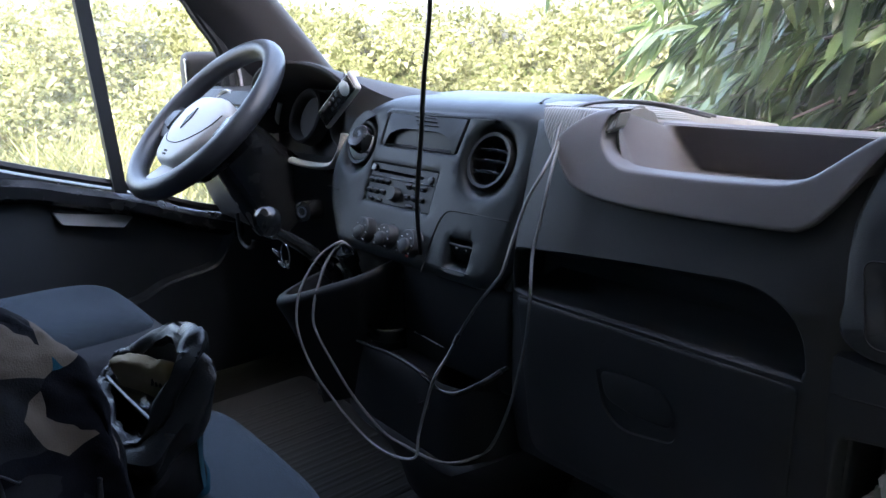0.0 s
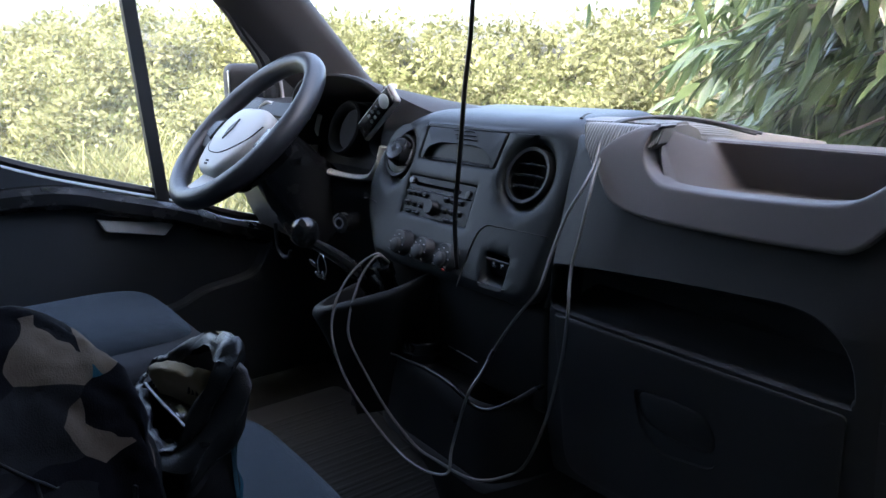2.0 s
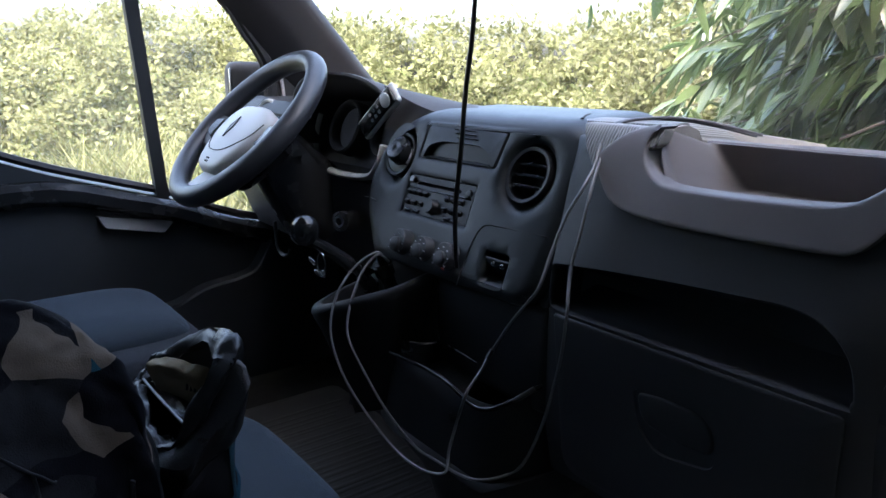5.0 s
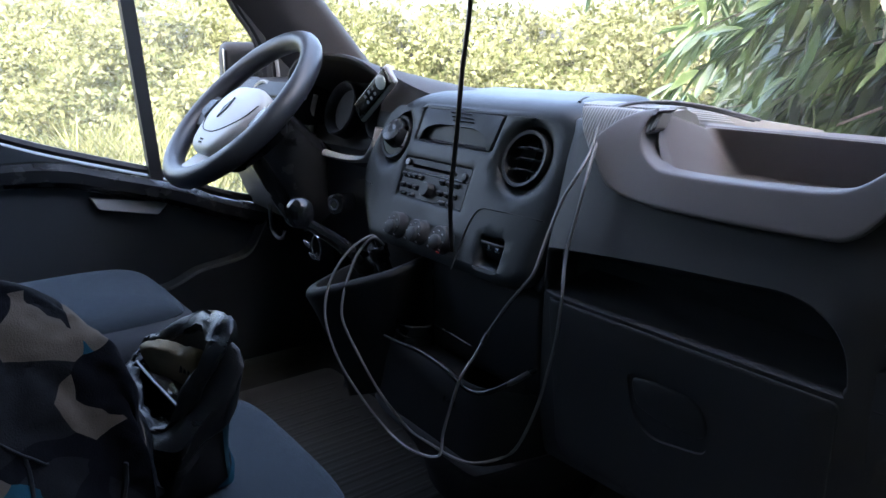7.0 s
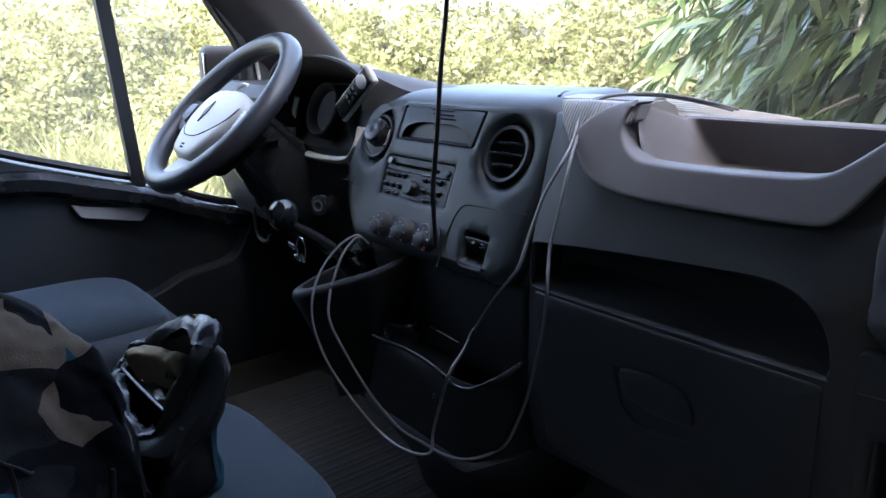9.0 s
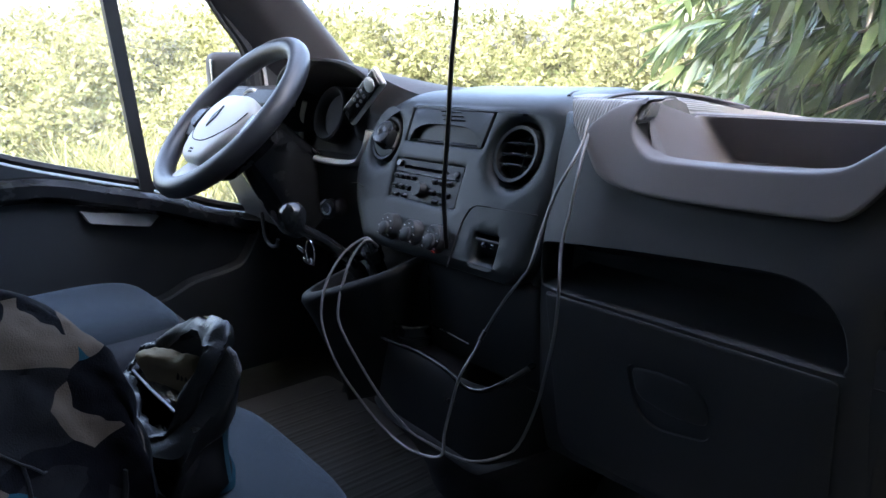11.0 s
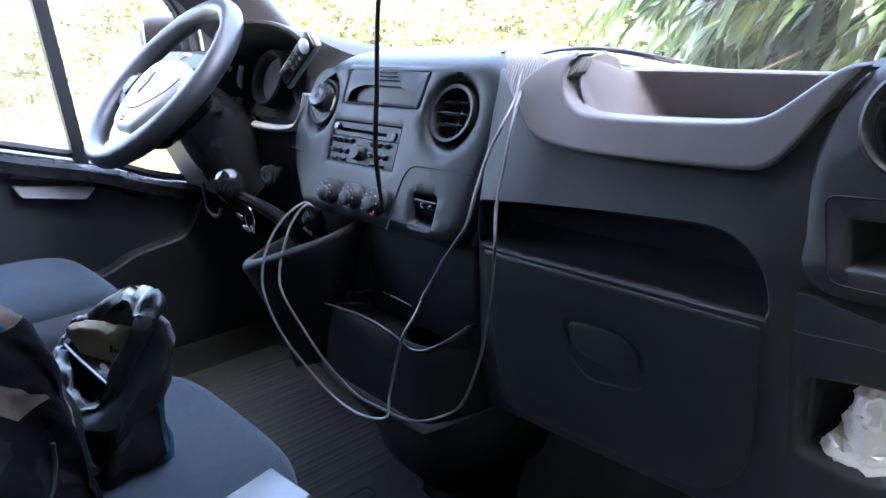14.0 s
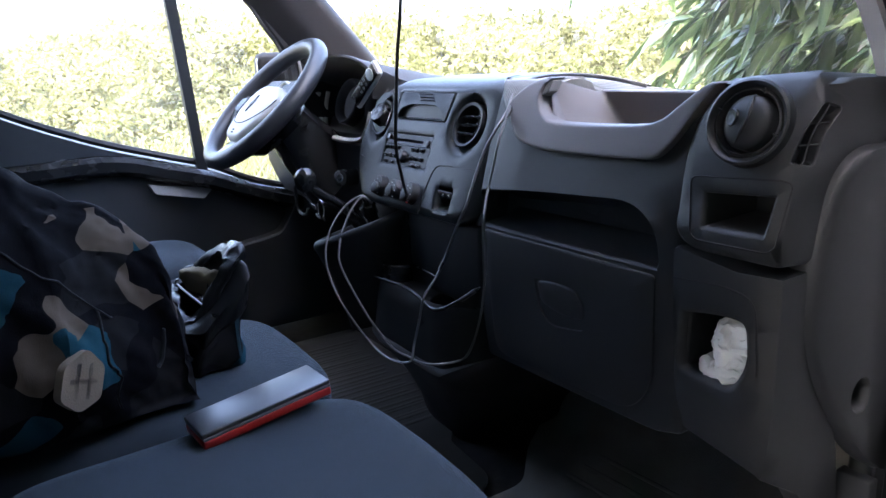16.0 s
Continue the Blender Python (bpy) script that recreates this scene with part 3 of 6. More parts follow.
def top_z(x, y):
    z = 0.802 - 0.05 * max(0.0, (y - 0.16) / 0.46) ** 1.2
    if y < 0.14:
        z -= 0.006 * ((0.14 - y) / 0.035) ** 2
    if x > 0.34 and y > 0.17:
        z -= 0.085 * min(1.0, (x - 0.34) / 0.06) ** 2 * min(1.0, (y - 0.17) / 0.06)
    return z


bm = bmesh.new()
for x0, x1, y0 in ((-0.585, -0.158, 0.30), (-0.158, 0.405, 0.105)):
    skin([[(x, y, top_z(x, y)) for y in np.linspace(y0, 0.64, 24)] + [(x, 0.64, 0.70), (x, y0, 0.70)] for x in np.linspace(x0, x1, 12)], bm)
part("top_pad", bm, TOPPAD, dash, "grey ribbed dashboard top")
bm = skin([[(x, y, top_z(x, y) - 0.004) for y in np.linspace(0.09, 0.64, 24)] + [(x, 0.64, 0.70), (x, 0.09, 0.70)] for x in np.linspace(-0.96, -0.585, 12)])
part("driver_pad", bm, BLACK, dash)
bm = skin([[(x, y, 0.778 - 0.035 * (y - 0.235) / 0.4 - 0.010 * (x > 0.9)) for y in np.linspace(0.232, 0.64, 12)] + [(x, 0.64, 0.70), (x, 0.232, 0.70), (x, 0.196, 0.768), (x, 0.194, 0.776), (x, 0.198, 0.7805), (x, 0.212, 0.7815)] for x in np.linspace(0.405, 0.93, 16)])
part("rear_pad", bm, TAUPE, dash)

# ribbed mat on top, with a dark seam
RIBBED = mat("ribbed_grey_mat", (0.2, 0.195, 0.19), 0.5, var=0.08, scale=8, bump=0.15, bscale=800)
RN_, RL_ = RIBBED.node_tree.nodes, RIBBED.node_tree.links
wv, rb = RN_.new("ShaderNodeTexWave"), RN_.new("ShaderNodeBump")
wv.inputs["Scale"].default_value, wv.inputs["Distortion"].default_value = 70.0, 0.0
rb.inputs["Strength"].default_value, rb.inputs["Distance"].default_value = 0.7, 0.002
RL_.new(RN_["Texture Coordinate"].outputs["Object"], wv.inputs["Vector"])
RL_.new(wv.outputs["Fac"], rb.inputs["Height"])
RL_.new(rb.outputs[0], RN_["Principled BSDF"].inputs["Normal"])
bm = sheet(rounded(V2([(0.262, 0.112), (0.398, 0.120), (0.402, 0.34), (0.13, 0.33), (0.20, 0.23)]), [0.01, 0.02, 0.02, 0.03, 0.03], 5), [], lambda u, v, d: Vector((u, v, top_z(u, v) + 0.003 - d)), rim=((0, 0.004), (0.002, 0.0)), fine=0.03)
part("ribbed_mat", bm, RIBBED, dash, "finely ribbed grey mat on the dashboard top")
part("panel_joint", tube([(x, y, top_z(x, y) + 0.0035) for x, y in ((0.255, 0.116), (0.225, 0.165), (0.20, 0.225), (0.16, 0.285), (0.06, 0.335), (-0.05, 0.36))], 0.003, 7, 6), HOLE, dash)

# centre stack: a leaning face with openings
SLOPE = 0.42


def leaning(u, v, d):
    crown = 0.9 * max(0.0, abs(u - 0.055) - 0.14) ** 2
    return Vector((u, 0.044 + SLOPE * (v - 0.712) + crown + d, v))


def ellipse(c, a, b, n=40):
    return [Vector((c[0] + a * math.cos(2 * math.pi * i / n), c[1] + b * math.sin(2 * math.pi * i / n))) for i in range(n)]


outer = rounded(V2([(-0.10, 0.804), (-0.185, 0.742), (-0.205, 0.668), (-0.175, 0.615), (-0.10, 0.545), (0.268, 0.545), (0.298, 0.57), (0.312, 0.70), (0.330, 0.765), (0.275, 0.806)]), [0.05, 0.03, 0.03, 0.03, 0.02, 0.02, 0.02, 0.03, 0.03, 0.04], 6)
disp = rounded(V2([(-0.052, 0.782), (0.157, 0.782), (0.148, 0.722), (-0.053, 0.722)]), 0.008, 4)
radio_o = rounded(V2([(-0.060, 0.700), (0.122, 0.700), (0.124, 0.632), (-0.055, 0.632)]), 0.005, 4)
usb_o = rounded(V2([(0.178, 0.617), (0.236, 0.617), (0.238, 0.566), (0.184, 0.566)]), 0.012, 4)
lip = ((0.003, 0.002), (0.005, 0.006), (0.006, 0.02))
bowl = ((0.006, 0.004), (0.013, 0.012), (0.016, 0.03))
bm = sheet(outer, [(disp, lip, True), (radio_o, lip, True), (usb_o, ((0.004, 0.003), (0.007, 0.010), (0.008, 0.035)), True),
                   (ellipse((0.213, 0.722), 0.056, 0.058), bowl, True), (ellipse((-0.112, 0.722), 0.050, 0.056), bowl, True)],
           leaning, rim=((-0.004, 0.16), (0, 0.045), (0.003, 0.024), (0.009, 0.009), (0.017, 0.0025), (0.026, 0.0)), fine=0.016)
stack = part("centre_panel", bm, STACK, dash, "dark grey centre console panel")
loops = []
for z in np.linspace(0.556, 0.796, 15):
    x1 = 0.308 + 0.042 * min(1.0, (z - 0.556) / 0.18)
    y0 = leaning(0.315, z, 0.014).y + 0.10 * max(0.0, z - 0.775)
    loops.append([(p.x, p.y, z) for p in rounded(V2([(0.27, y0 + 0.02), (x1 - 0.008, y0), (x1, y0 + 0.012), (x1 + 0.004, y0 + 0.10), (0.27, y0 + 0.10)]), [0.004, 0.010, 0.010, 0.004, 0.004], 4)])
part("side_cheek", skin(loops), STACK, dash, "dark grey cheek beside the centre panel")
# joint round the lower right pad
pad = smooth_line([leaning(a, b, -0.0006) for a, b in ((0.145, 0.555), (0.147, 0.60), (0.152, 0.63), (0.166, 0.647), (0.20, 0.650), (0.286, 0.650))], 6)
part("panel_joint", tube(pad, 0.0011, 1, 5), HOLE, stack)
pad = smooth_line([leaning(a, b, -0.0006) for a, b in ((-0.186, 0.640), (-0.16, 0.642), (-0.135, 0.640))], 6)
part("panel_joint", tube(pad, 0.0011, 1, 5), HOLE, stack)

NRM = Vector((0, -1, SLOPE)).normalized()


def vent(at, r, axis, shut, parent, ring=STACK):
    """A round air vent with a turning grille."""
    v = part("vent", turned([(r * 1.0, -0.02), (r, 0.004), (r * 0.97, 0.007), (r * 0.86, 0.006), (r * 0.83, 0.002), (r * 0.81, -0.02)], at, axis, 44, cap=(False, False)), RADIO, parent, "round black air vent")
    n = Vector(axis).normalized()
    u = Vector((1, 0, 0))
    w = n.cross(u) * -1
    part("vent_well", turned([(r * 0.8, -0.045), (r * 0.82, -0.018)], at, axis, 32, cap=(True, False)), HOLE, v)
    if shut:
        part("vent_flap", turned([(r * 0.74, -0.012), (r * 0.74, 0.000), (r * 0.70, 0.004), (r * 0.25, 0.010), (r * 0.2, 0.010)], at, (n + 0.35 * u).normalized(), 40), ring, v, "grey closed vent flap")
    else:
        for k in (-0.38, 0.0, 0.38):
            half = r * math.sqrt(max(0.01, 0.75 ** 2 - k * k))
            c = Vector(at) + w * (k * r) - n * 0.008
            b = bmesh.new()
            loops = []
            for s in np.linspace(-1, 1, 9):
                p = c + u * (half * s) + n * (0.006 * (1 - s * s))
                loops.append([p + n * 0.008 + w * 0.003, p + n * 0.010, p + n * 0.008 - w * 0.002, p - n * 0.012 - w * 0.006, p - n * 0.012 - w * 0.002])
            skin(loops, b)
            part("vent_blade", b, SATIN, v)
        part("vent_blade", tube([Vector(at) + w * (0.7 * r) - n * 0.016, Vector(at) - w * (0.7 * r) - n * 0.016], 0.0025, 2, 6), SATIN, v)
    return v


vent(leaning(0.213, 0.722, 0.010), 0.043, NRM, False, dash)
vl = vent(leaning(-0.112, 0.722, 0.010), 0.040, NRM, False, dash)
c = leaning(-0.112, 0.722, 0.002)
part("vent_shutter", turned([(0.030, -0.010), (0.030, -0.002), (0.026, 0.002), (0.0, 0.004)], c + Vector((0.002, 0, -0.004)), NRM + Vector((0.2, 0, -0.25)), 36, cap=(True, False)), SILVER, vl, "silver-grey vent disc")
part("vent_lens", turned([(0.024, -0.012), (0.024, 0.006), (0.021, 0.011), (0.012, 0.013), (0.0, 0.011)], c + Vector((0.003, 0, 0.009)), NRM + Vector((0.15, 0, 0.35)), 32, cap=(True, False)), SATIN, vl)

# display lid with its hooded window
bm = sheet(rounded(V2([(-0.046, 0.779), (0.151, 0.779), (0.143, 0.725), (-0.047, 0.725)]), 0.006, 4),
           [(rounded(V2([(-0.038, 0.727), (-0.030, 0.746), (0.0, 0.756), (0.10, 0.756), (0.128, 0.746), (0.134, 0.727)]), [0.002, 0.012, 0.02, 0.02, 0.012, 0.002], 4), ((0.001, 0.003), (0.002, 0.010)), True)],
           lambda u, v, d: leaning(u, v, d + 0.002 - 0.006 * (1 - ((v - 0.752) / 0.03) ** 2)), rim=((0, 0.012), (0.0005, 0.002), (0.002, 0.0)), fine=0.04)
lid = part("display_lid", bm, STACK, dash, "grey lid over the clock display")
for k in range(3):
    x0 = 0.028 + 0.006 * k
    part("lid_mark", box((0.052, 0.0012, 0.0022), leaning(x0 + 0.026, 0.776 - 0.006 * k, -0.0042), (23, 0, 0), 0.0), HOLE, lid)

# radio
radio = part("radio", sheet(rounded(V2([(-0.056, 0.697), (0.118, 0.697), (0.120, 0.635), (-0.051, 0.635)]), 0.004, 3), [(rounded(V2([(-0.035, 0.687), (0.085, 0.687), (0.085, 0.681), (-0.035, 0.681)]), 0.002, 2), ((0.0005, 0.002), (0.001, 0.02)), True)],
                        lambda u, v, d: leaning(u, v, d + 0.003), rim=((0, 0.02), (0, 0.003), (0.0015, 0.0)), fine=0.05), RADIO, dash, "black car radio with a disc slot")


def knob(at, r, h, material, parent, name="knob", axis=NRM, label=""):
    return part(name, turned([(r * 1.05, -0.006), (r * 1.05, 0.0), (r, 0.001), (r * 0.94, h * 0.9), (r * 0.86, h), (0.0005, h)], at, axis, 28), material, parent, label)


knob(leaning(0.028, 0.652, 0.003), 0.0125, 0.012, RADIO, radio)
knob(leaning(-0.045, 0.688, 0.003), 0.006, 0.006, SATIN, radio)
knob(leaning(0.105, 0.683, 0.003), 0.0065, 0.003, STACK, radio, "button")
GREYMARK = mat("pale_print", (0.22, 0.225, 0.235), 0.5, var=0.05, bump=0)
for row, z in enumerate((0.6685, 0.652)):
    for x in ((-0.044, -0.030, -0.016, 0.0, 0.058, 0.075, 0.094) if row == 0 else (-0.042, -0.024, -0.006, 0.060, 0.078, 0.096)):
        b = part("button", box((0.013, 0.006, 0.010), leaning(x, z, 0.002), (23, 0, 0), 0.002), RADIO, radio)
        part("button_mark", box((0.005, 0.0008, 0.0016), leaning(x, z, -0.0014), (23, 0, 0), 0), GREYMARK, b)
part("radio_band", box((0.166, 0.003, 0.003), leaning(0.031, 0.6755, 0.003), (23, 0, 0), 0.001), SATIN, radio)
for x in (-0.035, -0.012, 0.07, 0.09):
    part("button", box((0.015, 0.005, 0.006), leaning(x, 0.6395, 0.003), (23, 0, 0), 0.001), SATIN, radio)

# heater knobs
for x in (-0.012, 0.049, 0.110):
    k = knob(leaning(x, 0.590, 0.0), 0.0215 if x != 0.049 else 0.020, 0.017, BLACK, dash, "heater_knob", label="black ribbed heater knob")
    part("grip", turned([(0.0125, 0.0), (0.0115, 0.006), (0.009, 0.0075), (0.0005, 0.008)], leaning(x, 0.590, -0.017), NRM, 24), BLACK, k)
    for a in range(7):
        q = math.radians(-120 + 40 * a)
        part("knob_mark", box((0.003, 0.0012, 0.003), leaning(x + 0.017 * math.sin(q), 0.590 + 0.017 * math.cos(q), -0.0185), (23, 0, 0), 0), GREYMARK, k)
RED = mat("red_print", (0.5, 0.03, 0.02), 0.5, var=0.05, bump=0)
part("heat_mark", box((0.006, 0.0012, 0.003), leaning(0.123, 0.578, -0.0188), (23, 0, 0), 0), RED, k)

# socket in the small bay
part("socket_plate", box((0.05, 0.004, 0.03), leaning(0.209, 0.592, 0.014), (23, 0, 0), 0.002), BLACK, dash)
for x in (0.202, 0.220):
    part("socket_contact", turned([(0.0042, 0), (0.0042, 0.004), (0.0022, 0.005), (0.0022, 0.001)], leaning(x, 0.597, 0.008), NRM, 16), CHROME, dash, "bright metal socket contact")

# taupe tray over the passenger's side
def lean_y(z):
    return 0.35 * max(0.0, z - 0.63)


def rolled(u, v, d):
    left = max(0.0, min(1.0, (0.47 - u) / 0.06))
    y = lean_y(v) - 0.008 + left * (0.004 + 6.0 * max(0.0, v - 0.765) ** 2)
    return Vector((u, y + d, v))


face = [(0.346, 0.762), (0.353, 0.748), (0.374, 0.723), (0.392, 0.711), (0.419, 0.704), (0.469, 0.700), (0.543, 0.6995), (0.607, 0.7005), (0.660, 0.7025), (0.676, 0.7055), (0.690, 0.717), (0.707, 0.742), (0.727, 0.778), (0.742, 0.799),
        (0.728, 0.799), (0.712, 0.789), (0.700, 0.779), (0.684, 0.765), (0.668, 0.7535), (0.645, 0.7465), (0.596, 0.743), (0.531, 0.741), (0.468, 0.7415), (0.446, 0.746), (0.427, 0.759), (0.416, 0.779), (0.418, 0.797), (0.430, 0.806), (0.408, 0.8055), (0.382, 0.797), (0.360, 0.781)]
face = [Vector((p.x, p.y)) for p in smooth_line([(a, b, 0) for a, b in face], 3, True)]
bm = sheet(face, [], rolled, rim=((0, 0.03), (0, 0.004), (0.001, 0.001), (0.003, 0.0), (0.006, 0.0)), fine=0.014)
tray = part("tray_front", bm, TAUPE, dash, "taupe soft front of the open tray")
corner = rounded(V2([(0.300, 0.803), (0.318, 0.775), (0.340, 0.750), (0.362, 0.745), (0.43, 0.785), (0.43, 0.8025), (0.36, 0.8035)]), 0.004, 3)
part("ribbed_corner", sheet(corner, [], lambda u, v, d: rolled(u, v, d + 0.006), rim=((0, 0.02), (0, 0.002), (0.002, 0.0)), fine=0.02), RIBBED, dash, "finely ribbed grey corner beside the tray")
# hollow of the tray: walls that lean inwards to a flat floor
top_l = rounded(V2([(0.421, 0.066), (0.424, 0.180), (0.735, 0.190), (0.745, 0.065), (0.66, 0.052), (0.46, 0.052)]), [0.03, 0.012, 0.03, 0.03, 0.02, 0.03], 6)
low_l = rounded(V2([(0.455, 0.07), (0.462, 0.199), (0.695, 0.205), (0.700, 0.07), (0.66, 0.062), (0.48, 0.062)]), [0.03, 0.012, 0.03, 0.03, 0.02, 0.03], 6)


def brim(p):
    """Height of the tray's brim over a point of its outline."""
    if p.y > 0.13:
        return 0.7795
    if p.x < 0.5:
        return 0.803 - 0.022 * max(0, (p.y - 0.08) / 0.1) - 0.064 * max(0.0, min(1, (p.x - 0.414) / 0.03)) * (p.y < 0.085)
    if p.x > 0.69:
        return 0.776
    return 0.735


loops = []
for t, grow in ((-0.10, -0.010), (-0.03, -0.004), (0.0, -0.001), (0.06, 0.0), (0.5, 0.0), (0.9, 0.0), (0.97, 0.001), (1.0, 0.004)):
    A, B = offset(top_l, grow), offset(low_l, grow)
    k = max(0.0, t)
    loops.append([((a if c.y > 0.13 else c).x * (1 - k) + b.x * k, (a if c.y > 0.13 else c).y * (1 - k) + b.y * k, brim(c) * (1 - k) + 0.722 * k - (0.006 if t < -0.05 and c.y > 0.13 else 0.0)) for a, b, c in zip(A, B, top_l)])
part("tray_bowl", skin(loops, None, True, (False, True)), TAUPE, dash, "taupe hollow of the open tray", smooth=50)

# passenger's face with the long shelf
outer = rounded(V2([(0.27, 0.50), (0.27, 0.785), (0.34, 0.785), (0.43, 0.735), (0.68, 0.735), (0.735, 0.77), (0.748, 0.70), (0.748, 0.345), (0.70, 0.330), (0.32, 0.32)]), 0.01, 3)
shelf = [Vector((p.x, p.y)) for p in smooth_line([(a, b, 0) for a, b in ((0.31, 0.566), (0.31, 0.60), (0.315, 0.622), (0.36, 0.629), (0.47, 0.638), (0.57, 0.644), (0.635, 0.646), (0.674, 0.634), (0.694, 0.612), (0.702, 0.585), (0.701, 0.567), (0.68, 0.562), (0.50, 0.561), (0.34, 0.561))], 4, True)]


def bulged(u, v, d):
    return Vector((u, 0.004 + d + lean_y(v) + 0.24 * max(0, 0.42 - v) ** 1.5 + 9.0 * max(0.0, 0.335 - u) ** 2, v))


bm = sheet(outer, [(shelf, ((0.002, 0.002), (0.004, 0.008), (0.005, 0.02), (0.010, 0.055), (0.026, 0.070)), True)], bulged, rim=((0, 0.05), (0, 0.004), (0.003, 0.0)), fine=0.06)
part("passenger_face", bm, BLACK, dash)
# glove box door with a sunken grip
gb = rounded(V2([(0.322, 0.557), (0.699, 0.557), (0.701, 0.40), (0.66, 0.345), (0.35, 0.335)]), [0.006, 0.008, 0.03, 0.04, 0.03], 5)
grip = rounded(V2([(0.458, 0.499), (0.50, 0.506), (0.555, 0.504), (0.574, 0.482), (0.574, 0.440), (0.50, 0.428), (0.472, 0.448)]), [0.01, 0.02, 0.015, 0.02, 0.015, 0.02, 0.02], 5)
bm = sheet(gb, [(grip, ((0.001, 0.003), (0.002, 0.005), (0.004, 0.009), (0.012, 0.016)), True)], lambda u, v, d: bulged(u, v, d) + Vector((0, -0.0032, 0)), rim=((0, 0.012), (0, 0.004), (0.001, 0.001), (0.003, 0.0)), fine=0.05)
glove = part("glove_box_door", bm, BLACK, dash)
o = rounded(V2([(0.464, 0.496), (0.50, 0.502), (0.552, 0.500), (0.569, 0.480), (0.569, 0.456), (0.52, 0.452), (0.474, 0.462)]), [0.01, 0.02, 0.015, 0.015, 0.012, 0.02, 0.012], 5)
bm = sheet(o, [], lambda u, v, d: bulged(u, v, d) + Vector((0, -0.0026, 0)), rim=((0, 0.014), (0, 0.003), (0.001, 0.001), (0.003, 0.0)), fine=0.03)
part("latch", bm, BLACK, glove, "black glove box latch")

# right-hand module that wraps round the corner
WRAP = smooth_line([(0.700, 0.012, 0), (0.722, 0.010, 0), (0.745, 0.007, 0), (0.80, 0.005, 0), (0.850, 0.004, 0), (0.862, 0.0065, 0), (0.869, 0.014, 0), (0.873, 0.026, 0), (0.879, 0.052, 0), (0.886, 0.085, 0), (0.893, 0.125, 0), (0.903, 0.17, 0), (0.915, 0.24, 0)], 6)
LEN = [0.0]
for a, b in zip(WRAP, WRAP[1:]):
    LEN.append(LEN[-1] + (b - a).length)


def wrap(shift, roll=0.0, lean=0.0):
    def surf(u, v, d):
        u = min(max(u, 0.0), LEN[-1])
        i = min(int(np.searchsorted(LEN, u, "right")) - 1, len(WRAP) - 2)
        t = (u - LEN[i]) / (LEN[i + 1] - LEN[i])
        p, tan = WRAP[i].lerp(WRAP[i + 1], t), (WRAP[i + 1] - WRAP[i]).normalized()
        k = d + shift + roll * max(0.0, (v - 0.75) / 0.05) ** 2 + lean * max(0.0, 0.46 - v) ** 2
        return Vector((p.x - tan.y * k, p.y + tan.x * k + 0.8 * lean_y(v) * max(0.0, min(1.0, (0.93 - p.x) / 0.05)), v))
    return surf


def u_of(x):
    """The length along the wrap at which it reaches x."""
    return float(np.interp(x, [p.x for p in WRAP], LEN))


U = u_of
outer = rounded(V2([(U(0.722), 0.615), (U(0.716), 0.66), (U(0.712), 0.71), (U(0.722), 0.765), (U(0.748), 0.805), (U(0.86), 0.812), (U(0.910), 0.800), (U(0.910), 0.772), (U(0.896), 0.752), (U(0.891), 0.70), (U(0.888), 0.612), (U(0.885), 0.600), (U(0.865), 0.600), (U(0.75), 0.600)]), [0.03, 0.03, 0.03, 0.03, 0.02, 0.02, 0.01, 0.01, 0.02, 0.02, 0.008, 0.01, 0.01, 0.03], 5)
cub = rounded(V2([(U(0.755), 0.676), (U(0.854), 0.682), (U(0.850), 0.631), (U(0.763), 0.629)]), 0.006, 4)
slot = rounded(V2([(0.1565, 0.714), (0.1800, 0.711), (0.1830, 0.748), (0.2045, 0.773), (0.1770, 0.781), (0.1610, 0.750)]), [0.006, 0.006, 0.02, 0.008, 0.008, 0.02], 4)
side = part("corner_module", sheet(outer, [(cub, ((0.003, 0.002), (0.005, 0.008), (0.012, 0.09)), True), (slot, ((0.001, 0.001), (0.0015, 0.004), (0.0025, 0.06)), True)],
                              wrap(-0.004, 0.012), rim=((0, 0.03), (0, 0.012), (0.003, 0.004), (0.009, 0.0)), fine=0.025), BLACK, dash)
# lid over the module's top, falling away towards the pillar
bm = bmesh.new()
loops = []
for x in np.linspace(0.742, 0.910, 22):
    y0 = float(np.interp(x, (0.742, 0.845, 0.863, 0.875, 0.883, 0.888, 0.894, 0.904, 0.910), (0.066, 0.064, 0.069, 0.081, 0.102, 0.127, 0.157, 0.197, 0.232)))
    z0 = 0.8035 - 0.10 * max(0, x - 0.88)
    loops.append([(x, y, z0 - 0.035 * max(0, y - 0.14) - 0.006 * max(0.0, 1 - (y - y0) / 0.02) ** 2) for y in np.linspace(y0, 0.36, 16)] + [(x, 0.36, 0.72), (x, y0 + 0.004, 0.72)])
skin(loops, bm)
part("corner_top", bm, BLACK, dash)
wf = wrap(-0.004, 0.012)
frame_o = rounded(V2([(U(0.734), 0.690), (U(0.864), 0.697), (U(0.860), 0.618), (U(0.752), 0.616)]), 0.012, 5)
pts = [wf(p.x, p.y, -0.0005) for p in frame_o]
part("panel_joint", tube(pts, 0.001, 1, 5, closed=True), HOLE, side)
wf2 = wrap(-0.001, 0.012)
part("vent_divider", tube([wf2(0.1675, 0.714, 0), wf2(0.1712, 0.748, 0), wf2(0.1882, 0.777, 0)], 0.0013, 5, 6), BLACK, side)
for z, a, b in ((0.734, 0.1580, 0.1820), (0.757, 0.1640, 0.1890)):
    part("vent_divider", tube([wf2(a, z, 0), wf2(b, z + 0.001, 0)], 0.0013, 3, 6), BLACK, side)
